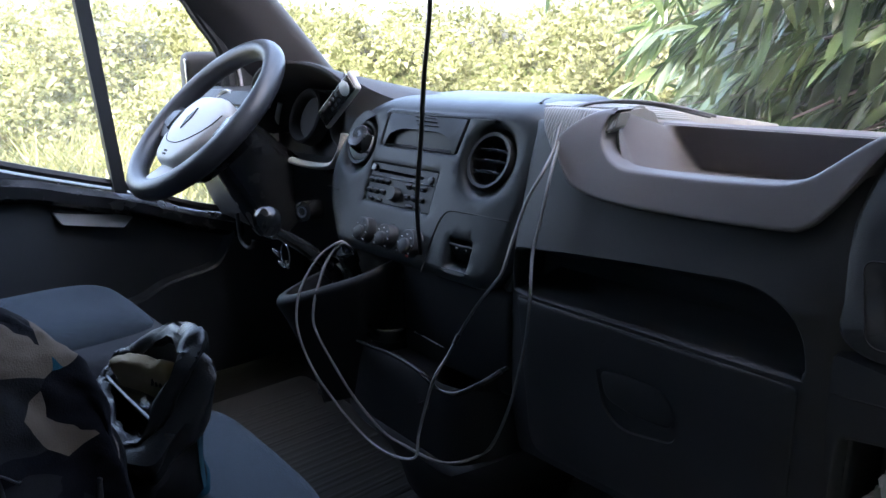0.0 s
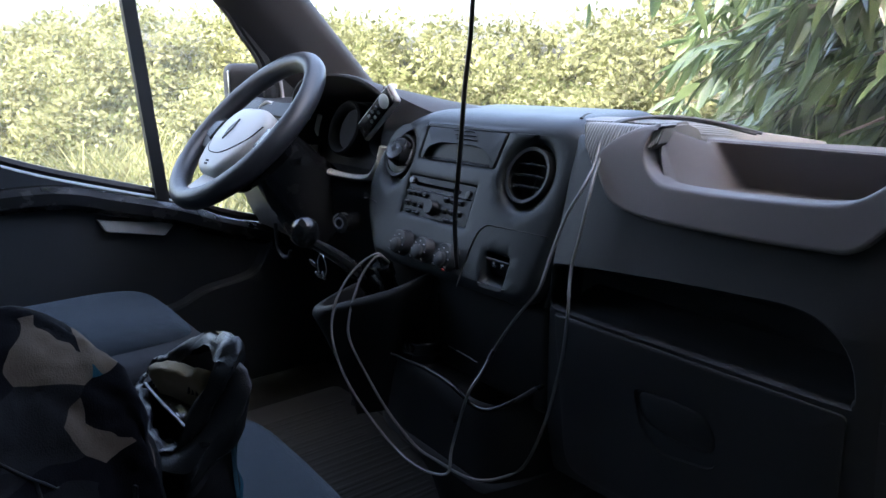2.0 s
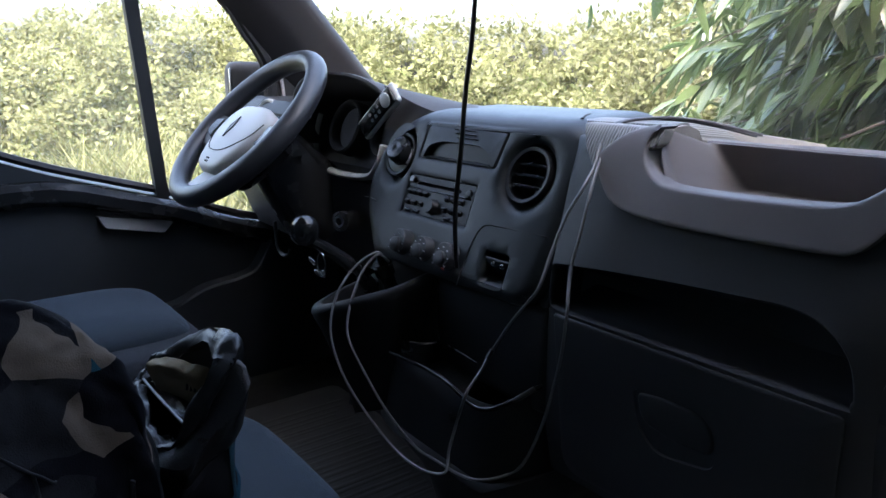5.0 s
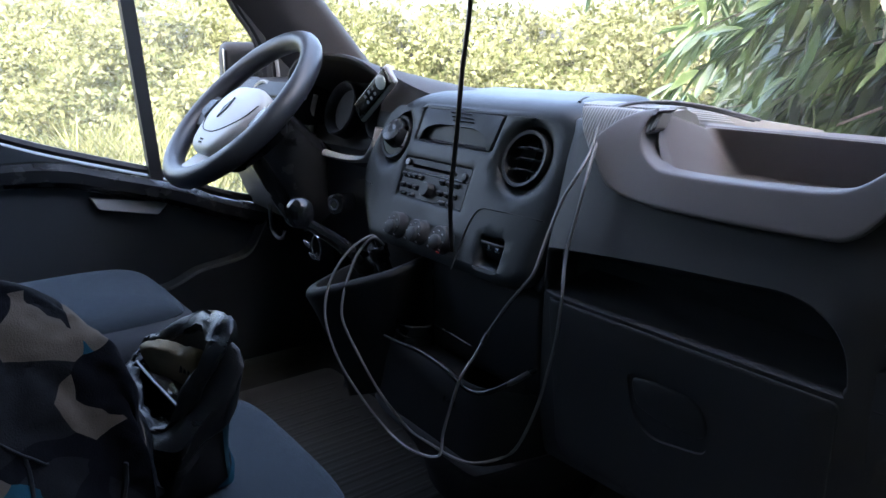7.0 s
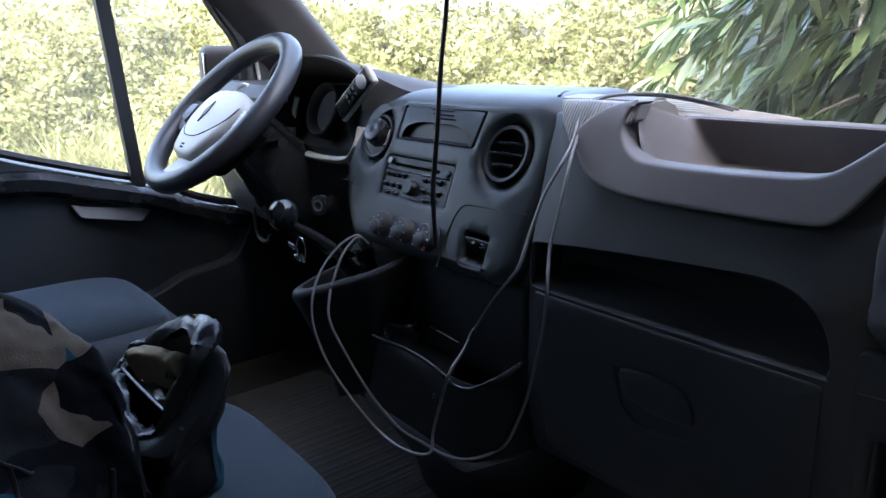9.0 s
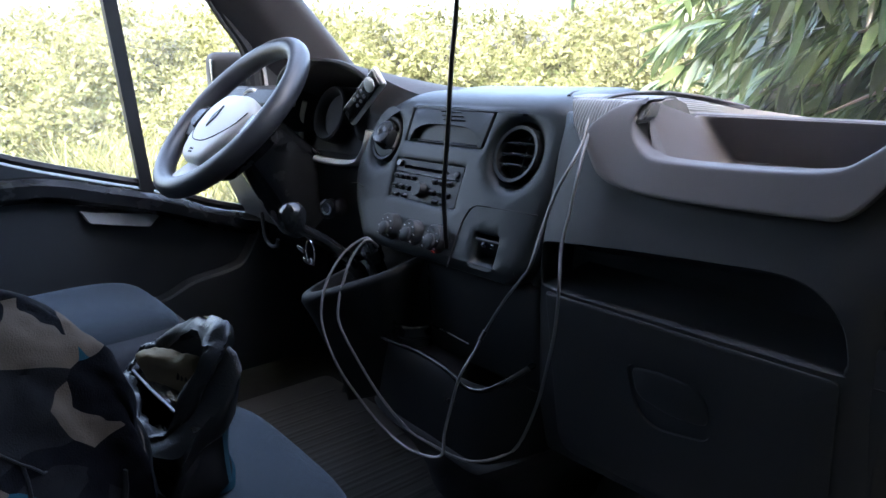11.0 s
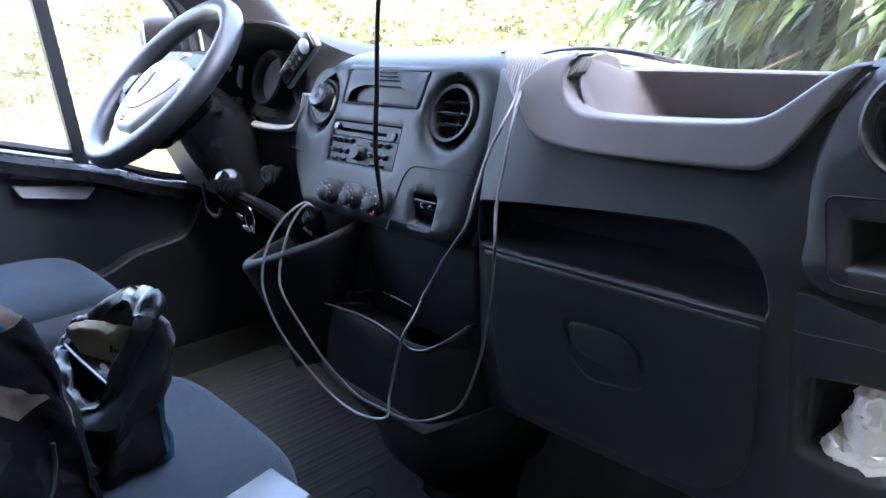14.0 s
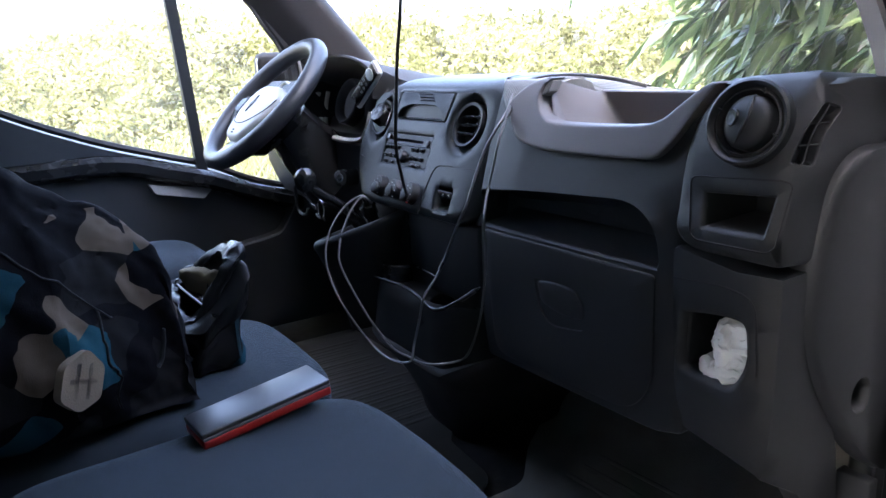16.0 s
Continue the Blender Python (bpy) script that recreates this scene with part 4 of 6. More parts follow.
# big vent
CV, AX = Vector((0.803, 0.025, 0.757)), Vector((0.09, -1, 0.30)).normalized()
AU = Vector((0, 0, 1)).cross(AX).normalized()
AW = AX.cross(AU)


def on_vent(a, b, h):
    """A point of the vent: a to the right, b up, h out of it."""
    return CV + AU * a + AW * b + AX * h


v = part("vent", turned([(0.0503, -0.05), (0.0503, 0.000), (0.0494, 0.004), (0.0467, 0.006), (0.0436, 0.004), (0.0414, -0.001), (0.0396, -0.0015), (0.0387, 0.001), (0.0369, 0.002), (0.0356, -0.001), (0.0343, -0.02)], CV, AX, 64, cap=(False, True)), BLACK, dash, "large round black air vent")
FX = (AX - AU * 0.22).normalized()
part("vent_flap", turned([(0.0316, -0.012), (0.0316, 0.000), (0.0303, 0.004), (0.0258, 0.008), (0.0187, 0.0115), (0.0098, 0.0135), (0.0, 0.014)], CV, FX, 48, cap=(True, False)), BLACK, v)
part("flap_ridge", tube([on_vent(0.0036, 0.0303, 0.001), on_vent(0.0071, 0.0196, 0.0125), on_vent(0.0071, 0.0036, 0.0160), on_vent(0.0009, -0.0125, 0.0140), on_vent(-0.0071, -0.0258, 0.0055)], 0.0021, 7, 8), BLACK, v)
fc = CV + FX * 0.0115 - AU * 0.0125 + AW * 0.003
part("finger_dimple", turned([(0.0102, -0.003), (0.0100, -0.0002), (0.0089, 0.0003), (0.0071, -0.0004), (0.0044, -0.0012), (0.0, -0.0016)], fc, (FX - AU * 0.36).normalized(), 32, cap=(True, False)), BLACK, v)
for q in (20, 110, 200, 290):
    a = math.radians(q)
    part("vent_stop", box((0.003, 0.003, 0.007), on_vent(0.0383 * math.sin(a), 0.0383 * math.cos(a), 0.002), (0, q, 0), 0.001), BLACK, v)

# lower corner with the pocket
outer = rounded(V2([(U(0.722), 0.603), (U(0.887), 0.603), (U(0.886), 0.45), (U(0.893), 0.36), (U(0.908), 0.20), (U(0.895), 0.22), (U(0.885), 0.29), (U(0.855), 0.335), (U(0.78), 0.35), (U(0.722), 0.36)]), 0.012, 4)
pock = rounded(V2([(U(0.735), 0.525), (U(0.80), 0.536), (U(0.838), 0.534), (U(0.845), 0.475), (U(0.822), 0.431), (U(0.737), 0.436)]), [0.012, 0.02, 0.025, 0.03, 0.02, 0.015], 5)
low = part("lower_corner", sheet(outer, [(pock, ((0.004, 0.002), (0.008, 0.008), (0.010, 0.02), (0.012, 0.09)), True)], wrap(-0.004, 0.0, 0.8), rim=((0, 0.03), (0, 0.006), (0.003, 0.0)), fine=0.03), BLACK, dash)
wl = wrap(-0.004, 0.0, 0.8)
jo = rounded(V2([(U(0.728), 0.561), (U(0.80), 0.568), (U(0.846), 0.562), (U(0.853), 0.47)]), [0.0, 0.02, 0.03, 0.0], 5)
part("panel_joint", tube([wl(p.x, p.y, -0.0004) for p in jo], 0.0011, 1, 5), HOLE, low)
# rounded cover beside the doorway
cov = rounded(V2([(0.215, 0.730), (0.098, 0.731), (0.064, 0.700), (0.048, 0.645), (0.038, 0.58), (0.040, 0.52), (0.058, 0.462), (0.085, 0.415), (0.145, 0.342), (0.215, 0.29)]), [0, 0.03, 0.03, 0.03, 0.03, 0.03, 0.03, 0.03, 0.03, 0], 5)
hole = ellipse((0.125, 0.432), 0.017, 0.024, 24)
bm = sheet(cov, [(hole, ((0.002, 0.002), (0.003, 0.02)), True)], lambda u, v, d: Vector((0.915 - d - 1.6 * max(0, 0.17 - u) ** 2, u, v)), rim=((0, 0.03), (0, 0.010), (0.003, 0.003), (0.010, 0.0)), fine=0.04)
part("end_cover", bm, BLACK, dash)
bm = box((0.03, 0.2, 0.84), (0.889, 0.285, 0.36), bevel=0.01)
part("end_panel", bm, BLACK, dash)

# instrument cluster with its hood
HX = -0.400


def hood_arc(t, thick):
    y = 0.075 + 0.25 * t
    w, h = 0.246 - 0.05 * t - thick, 0.866 - 0.075 * t - thick * 0.9
    z0 = 0.66 + 0.06 * t
    return [Vector((HX + w * math.copysign(abs(math.cos(q)) ** 0.75, math.cos(q)), y + 0.035 * (1 - math.sin(q)) * (1 - t) + thick * 0.15, z0 + (h - z0) * math.sin(q) ** 0.62)) for q in np.linspace(0.0, math.pi, 41)]


loops = [hood_arc(t, k) for t, k in ((0.6, 0.02), (0.3, 0.019), (0.04, 0.017), (0.006, 0.014), (-0.01, 0.008), (0.0, 0.002), (0.03, 0.0), (0.2, 0.0), (0.4, 0.0), (0.6, 0.0), (0.8, 0.0), (1.0, 0.0))]
cluster = part("instrument_hood", skin(loops, None, False), HOOD, dash, "dark grey hood over the instruments")
# shoulder that falls from the hood to the dashboard top
loops = []
for t in np.linspace(0, 1, 9):
    y = 0.088 + 0.27 * t
    zt = top_z(0, y) + 0.004
    zh = 0.842 - 0.055 * t
    loops.append([(x, y + 0.02 * max(0.0, (x + 0.2) / 0.17) * (1 - t), zt + (zh - zt) * max(0.0, 1 - (x + 0.215) / 0.185) ** 1.6) for x in np.linspace(-0.215, -0.03, 14)] + [(-0.03, y, 0.76), (-0.215, y, 0.76)])
part("hood_shoulder", skin(loops), HOOD, cluster)
bm = skin([[(HX + a * 0.22, 0.175 + 0.35 * (z - 0.72), z) for a in np.linspace(-1, 1, 5)] for z in (0.60, 0.68, 0.74, 0.80)], closed=False)
part("instrument_face", bm, HOLE, cluster)
for cx, r in ((-0.47, 0.062), (-0.30, 0.058)):
    part("dial_ring", turned([(r, -0.01), (r, 0.020), (r - 0.004, 0.024), (r - 0.010, 0.020), (r - 0.016, 0.002)], (cx, 0.165, 0.740), (0, -1, 0.35), 40, cap=(False, True)), HOLE, cluster)
for dx, dy, r in ((0.0, 0.0, 0.010), (0.026, 0.020, 0.006)):
    part("bezel", tube([(-0.622 + dx, 0.118 + dy, 0.672), (-0.616 + dx, 0.116 + dy, 0.705), (-0.602 + dx, 0.114 + dy, 0.738), (-0.580 + dx, 0.112 + dy, 0.770)], r, 8, 10, flat=0.5), SILVER, cluster, "silver-grey bezel of the instruments")
bm = tube([(HX - 0.19, 0.115, 0.70), (HX - 0.13, 0.095, 0.668), (HX, 0.085, 0.655), (HX + 0.13, 0.08, 0.662), (HX + 0.19, 0.07, 0.69), (HX + 0.205, 0.075, 0.73)], 0.012, 8, 10, flat=0.6)
part("cluster_trim", bm, SILVER, cluster, "silver-grey trim below the instruments")
dv = part("vent", turned([(0.044, -0.03), (0.044, 0.004), (0.041, 0.008), (0.036, 0.006), (0.034, -0.02)], (-0.70, 0.066, 0.757), (0.15, -1, 0.25), 40, cap=(True, True)), SILVER, dash, "round driver's vent with a silver-grey ring")
part("vent_flap", turned([(0.032, -0.012), (0.032, 0.0), (0.028, 0.004), (0.0, 0.006)], (-0.70, 0.066, 0.757), (0.15, -1, 0.25), 32, cap=(True, False)), HOLE, dv)
# body of the dashboard on the driver's side
bm = skin([[(x, y, z) for y, z in ((0.115, 0.660), (0.085, 0.645), (0.08, 0.56), (0.12, 0.46), (0.22, 0.40), (0.3, 0.40), (0.3, 0.66))] for x in (-0.93, -0.16)])
part("driver_face", bm, BLACK, dash)
bm = skin([[(x, y, z) for y, z in ((0.075, 0.797), (0.05, 0.77), (0.055, 0.70), (0.3, 0.70), (0.3, 0.80))] for x in (-0.93, -0.58)])
part("driver_end", bm, BLACK, dash)
# console under the stack
con = thing("centre_console", (0.14, 0.05, 0.0), "black plastic floor console with cup holder and bin", "console")
lv = [(0.0, -0.13, 0.15, 0.110), (0.06, -0.125, 0.17, 0.090), (0.14, -0.11, 0.215, 0.045), (0.20, -0.098, 0.265, 0.0), (0.236, -0.09, 0.300, -0.030), (0.254, -0.086, 0.314, -0.046), (0.262, -0.084, 0.319, -0.052), (0.268, -0.083, 0.317, -0.050), (0.274, -0.082, 0.311, -0.044),
      (0.30, -0.08, 0.310, -0.043), (0.36, -0.075, 0.309, -0.042), (0.392, -0.072, 0.307, -0.040), (0.398, -0.070, 0.304, -0.036)]
loops = []
for z, x0, x1, y0 in lv:
    rise = 0.045 * max(0.0, min(1.0, 1 - abs(z - 0.262) / 0.04))
    loops.append([(p.x, p.y, z + rise * max(0.0, (p.x - 0.24) / 0.075) * (p.y < 0.1)) for p in rounded(V2([(x0, 0.33), (x0, y0 + 0.03), (x0 + 0.08, y0 + 0.004), (x1 - 0.06, y0), (x1, y0 + 0.075), (x1, 0.33)]), [0.01, 0.03, 0.05, 0.06, 0.05, 0.01], 6)])
part("body", skin(loops, None, True, (True, False)), CONSOLE, con)
top = [Vector((p[0], p[1])) for p in loops[-1]]


def lid_z(u, v):
    """Height of the console's top: flat by the cup, dipping to the bin and rising at its end."""
    dip = 0.014 * math.exp(-((u - 0.205) / 0.035) ** 2)
    return 0.400 - dip + 0.042 * max(0.0, min(1.0, (u - 0.245) / 0.055)) ** 1.5


bin_o = rounded(V2([(0.178, -0.026), (0.245, -0.032), (0.294, 0.012), (0.296, 0.05), (0.172, 0.05), (0.165, 0.0)]), [0.02, 0.04, 0.03, 0.01, 0.01, 0.02], 6)
bm = sheet(top, [(ellipse((0.028, 0.002), 0.0335, 0.031, 32), ((0.001, 0.004), (0.002, 0.06)), True), (bin_o, ((0.002, 0.002), (0.004, 0.006), (0.008, 0.11)), True)],
           lambda u, v, d: Vector((u, v, lid_z(u, v) - d)), fine=0.03)
part("console_top", bm, CONSOLE, con)
edge = [(-0.03, -0.030), (-0.018, -0.036), (0.03, -0.034), (0.074, -0.029), (0.12, -0.031), (0.155, -0.035), (0.18, -0.036), (0.215, -0.037), (0.25, -0.034), (0.278, -0.012), (0.296, 0.008), (0.303, 0.022)]
part("bin_lip", tube([(x, y, lid_z(x, y) + 0.001) for x, y in edge], 0.0042, 6, 10), SATIN, con, "rounded glossy edge of the bin")
cup = part("cup_holder", turned([(0.0385, 0.398), (0.0375, 0.412), (0.0365, 0.424), (0.038, 0.428), (0.038, 0.433), (0.0355, 0.4355), (0.033, 0.433), (0.032, 0.42), (0.031, 0.36), (0.001, 0.358)], (0.028, 0.002, 0.0), (0, 0, 1), 40, cap=(False, True)), SATIN, con, "glossy black cup holder")
part("cup_ring", tube([(0.028 + 0.0385 * math.cos(q), 0.002 + 0.0385 * math.sin(q), 0.4155) for q in np.linspace(0, 2 * math.pi, 24, endpoint=False)], 0.0022, 1, 8, closed=True), SATIN, cup)
part("console_back", box((0.435, 0.10, 0.16), (0.09, 0.058, 0.475), bevel=0.012), CONSOLE, con)
part("panel_joint", tube([(0.062, 0.007, 0.540), (0.063, 0.0065, 0.50), (0.066, 0.0065, 0.45), (0.070, 0.0065, 0.436)], 0.0012, 4, 5), SATIN, con)
part("panel_joint", tube([(0.070, 0.0065, 0.436), (0.115, 0.0055, 0.4345), (0.162, 0.0055, 0.431)], 0.0014, 4, 5), SATIN, con)
for at in ((0.312, 0.047, 0.353), (0.337, 0.110, 0.270)):
    part("screw", turned([(0.0022, -0.004), (0.0022, 0.0008), (0.0012, 0.0014), (0.0003, 0.0014)], at, (0.6, -0.8, 0.1), 12), CHROME, con, "tiny bright screw")
for k in range(5):
    part("speaker_slot", box((0.0022, 0.004, 0.010), (0.160 + 0.006 * k, -0.044, 0.355 - 0.004 * (k % 2)), (0, 12, 0), 0.0008), HOLE, con)
# open tray at the foot of the stack, with a thick rolled brim
o = rounded(V2([(-0.20, 0.05), (-0.206, -0.045), (-0.172, -0.108), (-0.122, -0.124), (-0.07, -0.108), (0.030, -0.064), (0.06, 0.05)]), [0.01, 0.04, 0.03, 0.03, 0.04, 0.03, 0.01], 6)
bm = sheet(o, [(offset(o, 0.016), ((0.002, 0.001), (0.004, 0.004), (0.008, 0.014), (0.016, 0.032)), True)], lambda u, v, d: Vector((u, v, 0.462 + 0.30 * (u + 0.142) + 0.25 * (v + 0.118) - d)), rim=((0.075, 0.24), (0.056, 0.17), (0.034, 0.10), (0.016, 0.05), (0.004, 0.022), (0, 0.012), (0.001, 0.005), (0.004, 0.001), (0.008, 0)), fine=0.04)
part("coin_tray", bm, CONSOLE, con, "black open tray with a rolled brim")

# ---- steering wheel ----
wheel = thing("steering_wheel", (-0.434, -0.06, 0.72), "worn dark steering wheel with a silver-grey airbag cover", "steering wheel")
TA, TB = radians(45.65), radians(-1.8)
WN_ = Vector((math.sin(TB) * math.cos(TA), -math.cos(TB) * math.cos(TA), math.sin(TA)))
WU = WN_.cross(Vector((0, 0, 1))).normalized()
if WU.x < 0:
    WU = -WU
WV = WN_.cross(WU)
if WV.z < 0:
    WV = -WV
WC = Vector((-0.509, -0.067, 0.7536))


def wp(a, b, h=0.0):
    """A point on the wheel: a to the right, b up the wheel, h towards the driver."""
    return WC + WU * a + WV * b + WN_ * h


part("rim", tube([wp(0.1913 * math.cos(q), 0.1913 * math.sin(q)) for q in np.linspace(0, 2 * math.pi, 72, endpoint=False)], 0.0222, 1, 16, closed=True), LEATHER, wheel, "shiny worn dark rim")


def spoke(a0, a1, w0, w1, h0=-0.022, h1=0.0, thick=0.010):
    """An arm from the hub to the rim that widens towards both."""
    loops = []
    for t in np.linspace(0, 1, 9):
        c = Vector(a0).lerp(Vector(a1), t)
        d = (Vector(a1) - Vector(a0)).normalized()
        n = Vector((-d.y, d.x))
        w = w0 + (w1 - w0) * t - 0.006 * math.sin(math.pi * t)
        h = h0 + (h1 - h0) * t
        loops.append([wp(*(c + n * w * k), h + dz * thick / 0.010) for k, dz in ((-1, -0.004), (-0.9, 0.005), (-0.5, 0.009), (0, 0.010), (0.5, 0.009), (0.9, 0.005), (1, -0.004), (0.8, -0.014), (-0.8, -0.014))])
    return skin(loops)


part("spoke", spoke((-0.07, -0.025), (-0.188, -0.025), 0.044, 0.050), LEATHER, wheel)
part("spoke", spoke((0.07, -0.025), (0.188, -0.025), 0.044, 0.050), LEATHER, wheel)
part("spoke", spoke((0.0, -0.095), (0.0, -0.188), 0.046, 0.050, -0.020, 0.0), SILVER, wheel, "silver-grey lower spoke")
hub_o = rounded(V2([(-0.062, 0.047), (0.062, 0.047), (0.116, 0.014), (0.104, -0.050), (0.052, -0.126), (-0.052, -0.126), (-0.104, -0.050), (-0.116, 0.014)]), [0.03, 0.03, 0.025, 0.04, 0.03, 0.03, 0.04, 0.025], 6)


def on_hub(u, v, d):
    """The crowned face of the airbag cover."""
    crown = 0.020 * max(0.0, 1 - (u / 0.135) ** 2) * max(0.0, 1 - ((v + 0.036) / 0.115) ** 2) ** 0.7
    return wp(u, v, 0.002 + crown - d)


hub = part("airbag_cover", sheet(hub_o, [], on_hub, rim=((0.004, 0.040), (-0.001, 0.030), (-0.002, 0.012), (0.001, 0.005), (0.006, 0.001), (0.013, 0.0)), fine=0.018), SILVER, wheel, "silver-grey airbag cover")
loops = [[wp(p.x, p.y, h) for p in offset(hub_o, i)] for h, i in ((-0.075, 0.015), (-0.050, -0.006), (-0.036, -0.012), (-0.026, -0.008), (-0.022, 0.004))]
part("hub_back", skin(loops), SATIN, wheel)
seam = [(-0.106, 0.004), (-0.095, -0.030), (-0.066, -0.062), (-0.034, -0.080), (0.0, -0.084), (0.034, -0.080), (0.066, -0.062), (0.095, -0.030), (0.106, 0.004)]
part("cover_joint", tube([on_hub(a, b, -0.0003) for a, b in seam], 0.0012, 5, 5), HOLE, hub)
# plain badge
bm = skin([[on_hub(a, b, h) for a, b in ((0, 0.006), (0.009, -0.022), (0, -0.050), (-0.009, -0.022))] for h in (0.004, -0.0030)])
part("badge", bm, STACK, hub, "plain dark diamond badge", smooth=20)
for k in range(2):
    part("airbag_mark", skin([[on_hub(a, b - 0.007 * k, h) for a, b in ((-0.009, -0.102), (0.009, -0.102), (0.009, -0.106), (-0.009, -0.106))] for h in (0.002, -0.0006)], None), HOLE, hub, smooth=0)
for sd in (-1, 1):
    o = rounded(V2([(sd * 0.126, 0.006), (sd * 0.158, 0.000), (sd * 0.160, -0.036), (sd * 0.126, -0.048)]), 0.006, 4)
    part("switch", skin([[wp(p.x, p.y, h - 0.11 * (0.17 - abs(p.x))) for p in offset(o, i)] for h, i in ((-0.006, 0), (0.009, 0.0), (0.012, 0.002))]), SATIN, wheel, "glossy black spoke switch")

col = thing("steering_column", (-0.47, 0.05, 0.5), "black steering column shroud with stalks and ignition lock", "steering column")
loops = []
for t in np.linspace(0, 1, 8):
    c = WC - WN_ * (0.07 + 0.20 * t)
    w, h = 0.07 + 0.02 * t, 0.06 + 0.035 * t
    loops.append([c + WU * (w * math.copysign(abs(math.cos(q)) ** 0.6, math.cos(q))) + WV * (h * math.copysign(abs(math.sin(q)) ** 0.6, math.sin(q)) - 0.02 * t) for q in np.linspace(0, 2 * math.pi, 28, endpoint=False)])
part("shroud", skin(loops), SATIN, col)
for s in (1, -1):
    p = WC - WN_ * 0.10
    part("stalk", tube([p + WU * s * 0.06, p + WU * s * 0.11 + WN_ * 0.01, p + WU * s * 0.165 + WN_ * 0.02], 0.009, 5, 10, ends=(0.8, 1.15)), SATIN, col)
part("ignition_lock", turned([(0.022, -0.10), (0.020, -0.02), (0.020, 0.006), (0.016, 0.008), (0.012, 0.008)], (-0.300, 0.035, 0.572), (0.45, -1, 0.1), 28), SATIN, col)
part("lock_ring", turned([(0.012, 0.006), (0.012, 0.0095), (0.008, 0.0095), (0.007, 0.006)], (-0.300, 0.035, 0.572), (0.45, -1, 0.1), 24), CHROME, col, "bright metal lock ring")

# ---- gear lever ----
gear = thing("gear_lever", (-0.15, -0.02, 0.46), "black gear lever with a shiny round knob", "gear lever")
part("stem", tube([(-0.15, 0.03, 0.45), (-0.146, -0.04, 0.53), (-0.141, -0.115, 0.585)], 0.011, 6, 12, ends=(1.6, 0.8)), SATIN, gear)
part("knob", blob((0.024, 0.023, 0.027), (-0.141, -0.125, 0.603), 0.9, 0.9, 28, 18), POLISHED, gear, "shiny black gear knob")

# ---- seats ----
def seat(name, x0, x1, y_front, z_top, cloth, label, depth=0.52, bow=0.24):
    s = thing(name, ((x0 + x1) / 2, y_front - depth / 2, FLOOR), label, "seat", "cab seats")
    w = (x1 - x0) / 2
    cx = (x0 + x1) / 2
    part("cushion", blob((w, depth / 2, 0.085), (cx, y_front - depth / 2, z_top - 0.085), 0.33, bow, 72, 32, dent=0.008, dscale=5, seed=cx * 7), cloth, s)
    part("base", box((2 * w * 0.86, depth * 0.8, z_top - 0.14), (cx, y_front - depth / 2 - 0.03, (z_top - 0.14) / 2), bevel=0.02), BLACK, s)
    part("backrest", blob((w, 0.075, 0.36), (cx, y_front - depth - 0.045, z_top + 0.33), 0.4, 0.35, 48, 28, pose(0, 0, 0, -12, 0, 0), 0.006, 5, cx), cloth, s)
    return s


seat("passenger_seat", 0.348, 0.80, -0.274, 0.372, SEAT, "blue-grey cloth outer passenger seat with a wide cushion", bow=0.38)
seat("passenger_seat", -0.09, 0.345, -0.272, 0.372, SEAT, "blue-grey cloth middle passenger seat holding a rucksack", bow=0.40)
ds = seat("driver_seat", -0.76, -0.30, -0.225, 0.385, SEATGREY, "dark driver's seat with a blue cloth middle panel")
part("seat_panel", blob((0.185, 0.232, 0.05), (-0.53, -0.478, 0.366), 0.7, 0.35, 48, 24, dent=0.005, dscale=6), SEAT, ds, "blue cloth seat middle")

# ---- rucksack on the middle seat ----
from mathutils.bvhtree import BVHTree
bag = thing("rucksack", (0.2, -0.66, 0.37), "open camouflage rucksack in black, teal and beige lying on the seat", "rucksack")


def fold(p, k, sharp):
    """Ridges of slack cloth."""
    return sharp - abs(noise.noise(p * k)) * 2 * sharp


CREST = [(-1.04, 0.50), (-1.02, 0.63), (-0.95, 0.725), (-0.85, 0.752), (-0.75, 0.755), (-0.69, 0.735), (-0.655, 0.708), (-0.62, 0.688), (-0.585, 0.672), (-0.545, 0.645), (-0.515, 0.593), (-0.500, 0.515), (-0.500, 0.44)]
rows = []
for q in smooth_line([(0, y, z) for y, z in CREST], 7):
    h = q.z - 0.374
    k = min(1.0, (h + 0.05) / 0.2) * (1 - 0.75 * max(0.0, min(1.0, (q.y + 0.66) / 0.12)))
    sec = [(0.0, 0.376), (0.28, 0.376), (0.28 + 0.085 * k, 0.374 + 0.07 * h), (0.28 + 0.108 * k, 0.374 + 0.30 * h), (0.28 + 0.09 * k, 0.374 + 0.58 * h), (0.28 + 0.04 * k, 0.374 + 0.86 * h), (0.26, q.z), (0.20, q.z - 0.12 * h), (0.10, q.z - 0.40 * h), (0.0, 0.374 + 0.45 * h), (-0.04, 0.374 + 0.22 * h)]
    rows.append([(p.x, q.y + 0.03 * (p.x - 0.2), p.y) for p in smooth_line([(x, z, 0) for x, z in sec], 11, True)])
bm = skin(rows)
bm.normal_update()
for w in bm.verts:
    p = w.co.copy()
    q = Vector((p.x * 0.9, p.y * 1.6 + p.z * 0.9, p.z * 0.7 - p.x * 0.8))
    e = min(1.0, max(0.0, (p.z - 0.376) / 0.03))
    w.co += w.normal * e * (fold(q, 7, 0.009) + fold(q + Vector((3, 1, 2)), 15, 0.006) + fold(Vector((q.x, q.y, q.z * 2.0)) + Vector((7, 1, 5)), 28, 0.003) + 0.0015 * noise.noise(p * 70))
BAG = BVHTree.FromBMesh(bm)


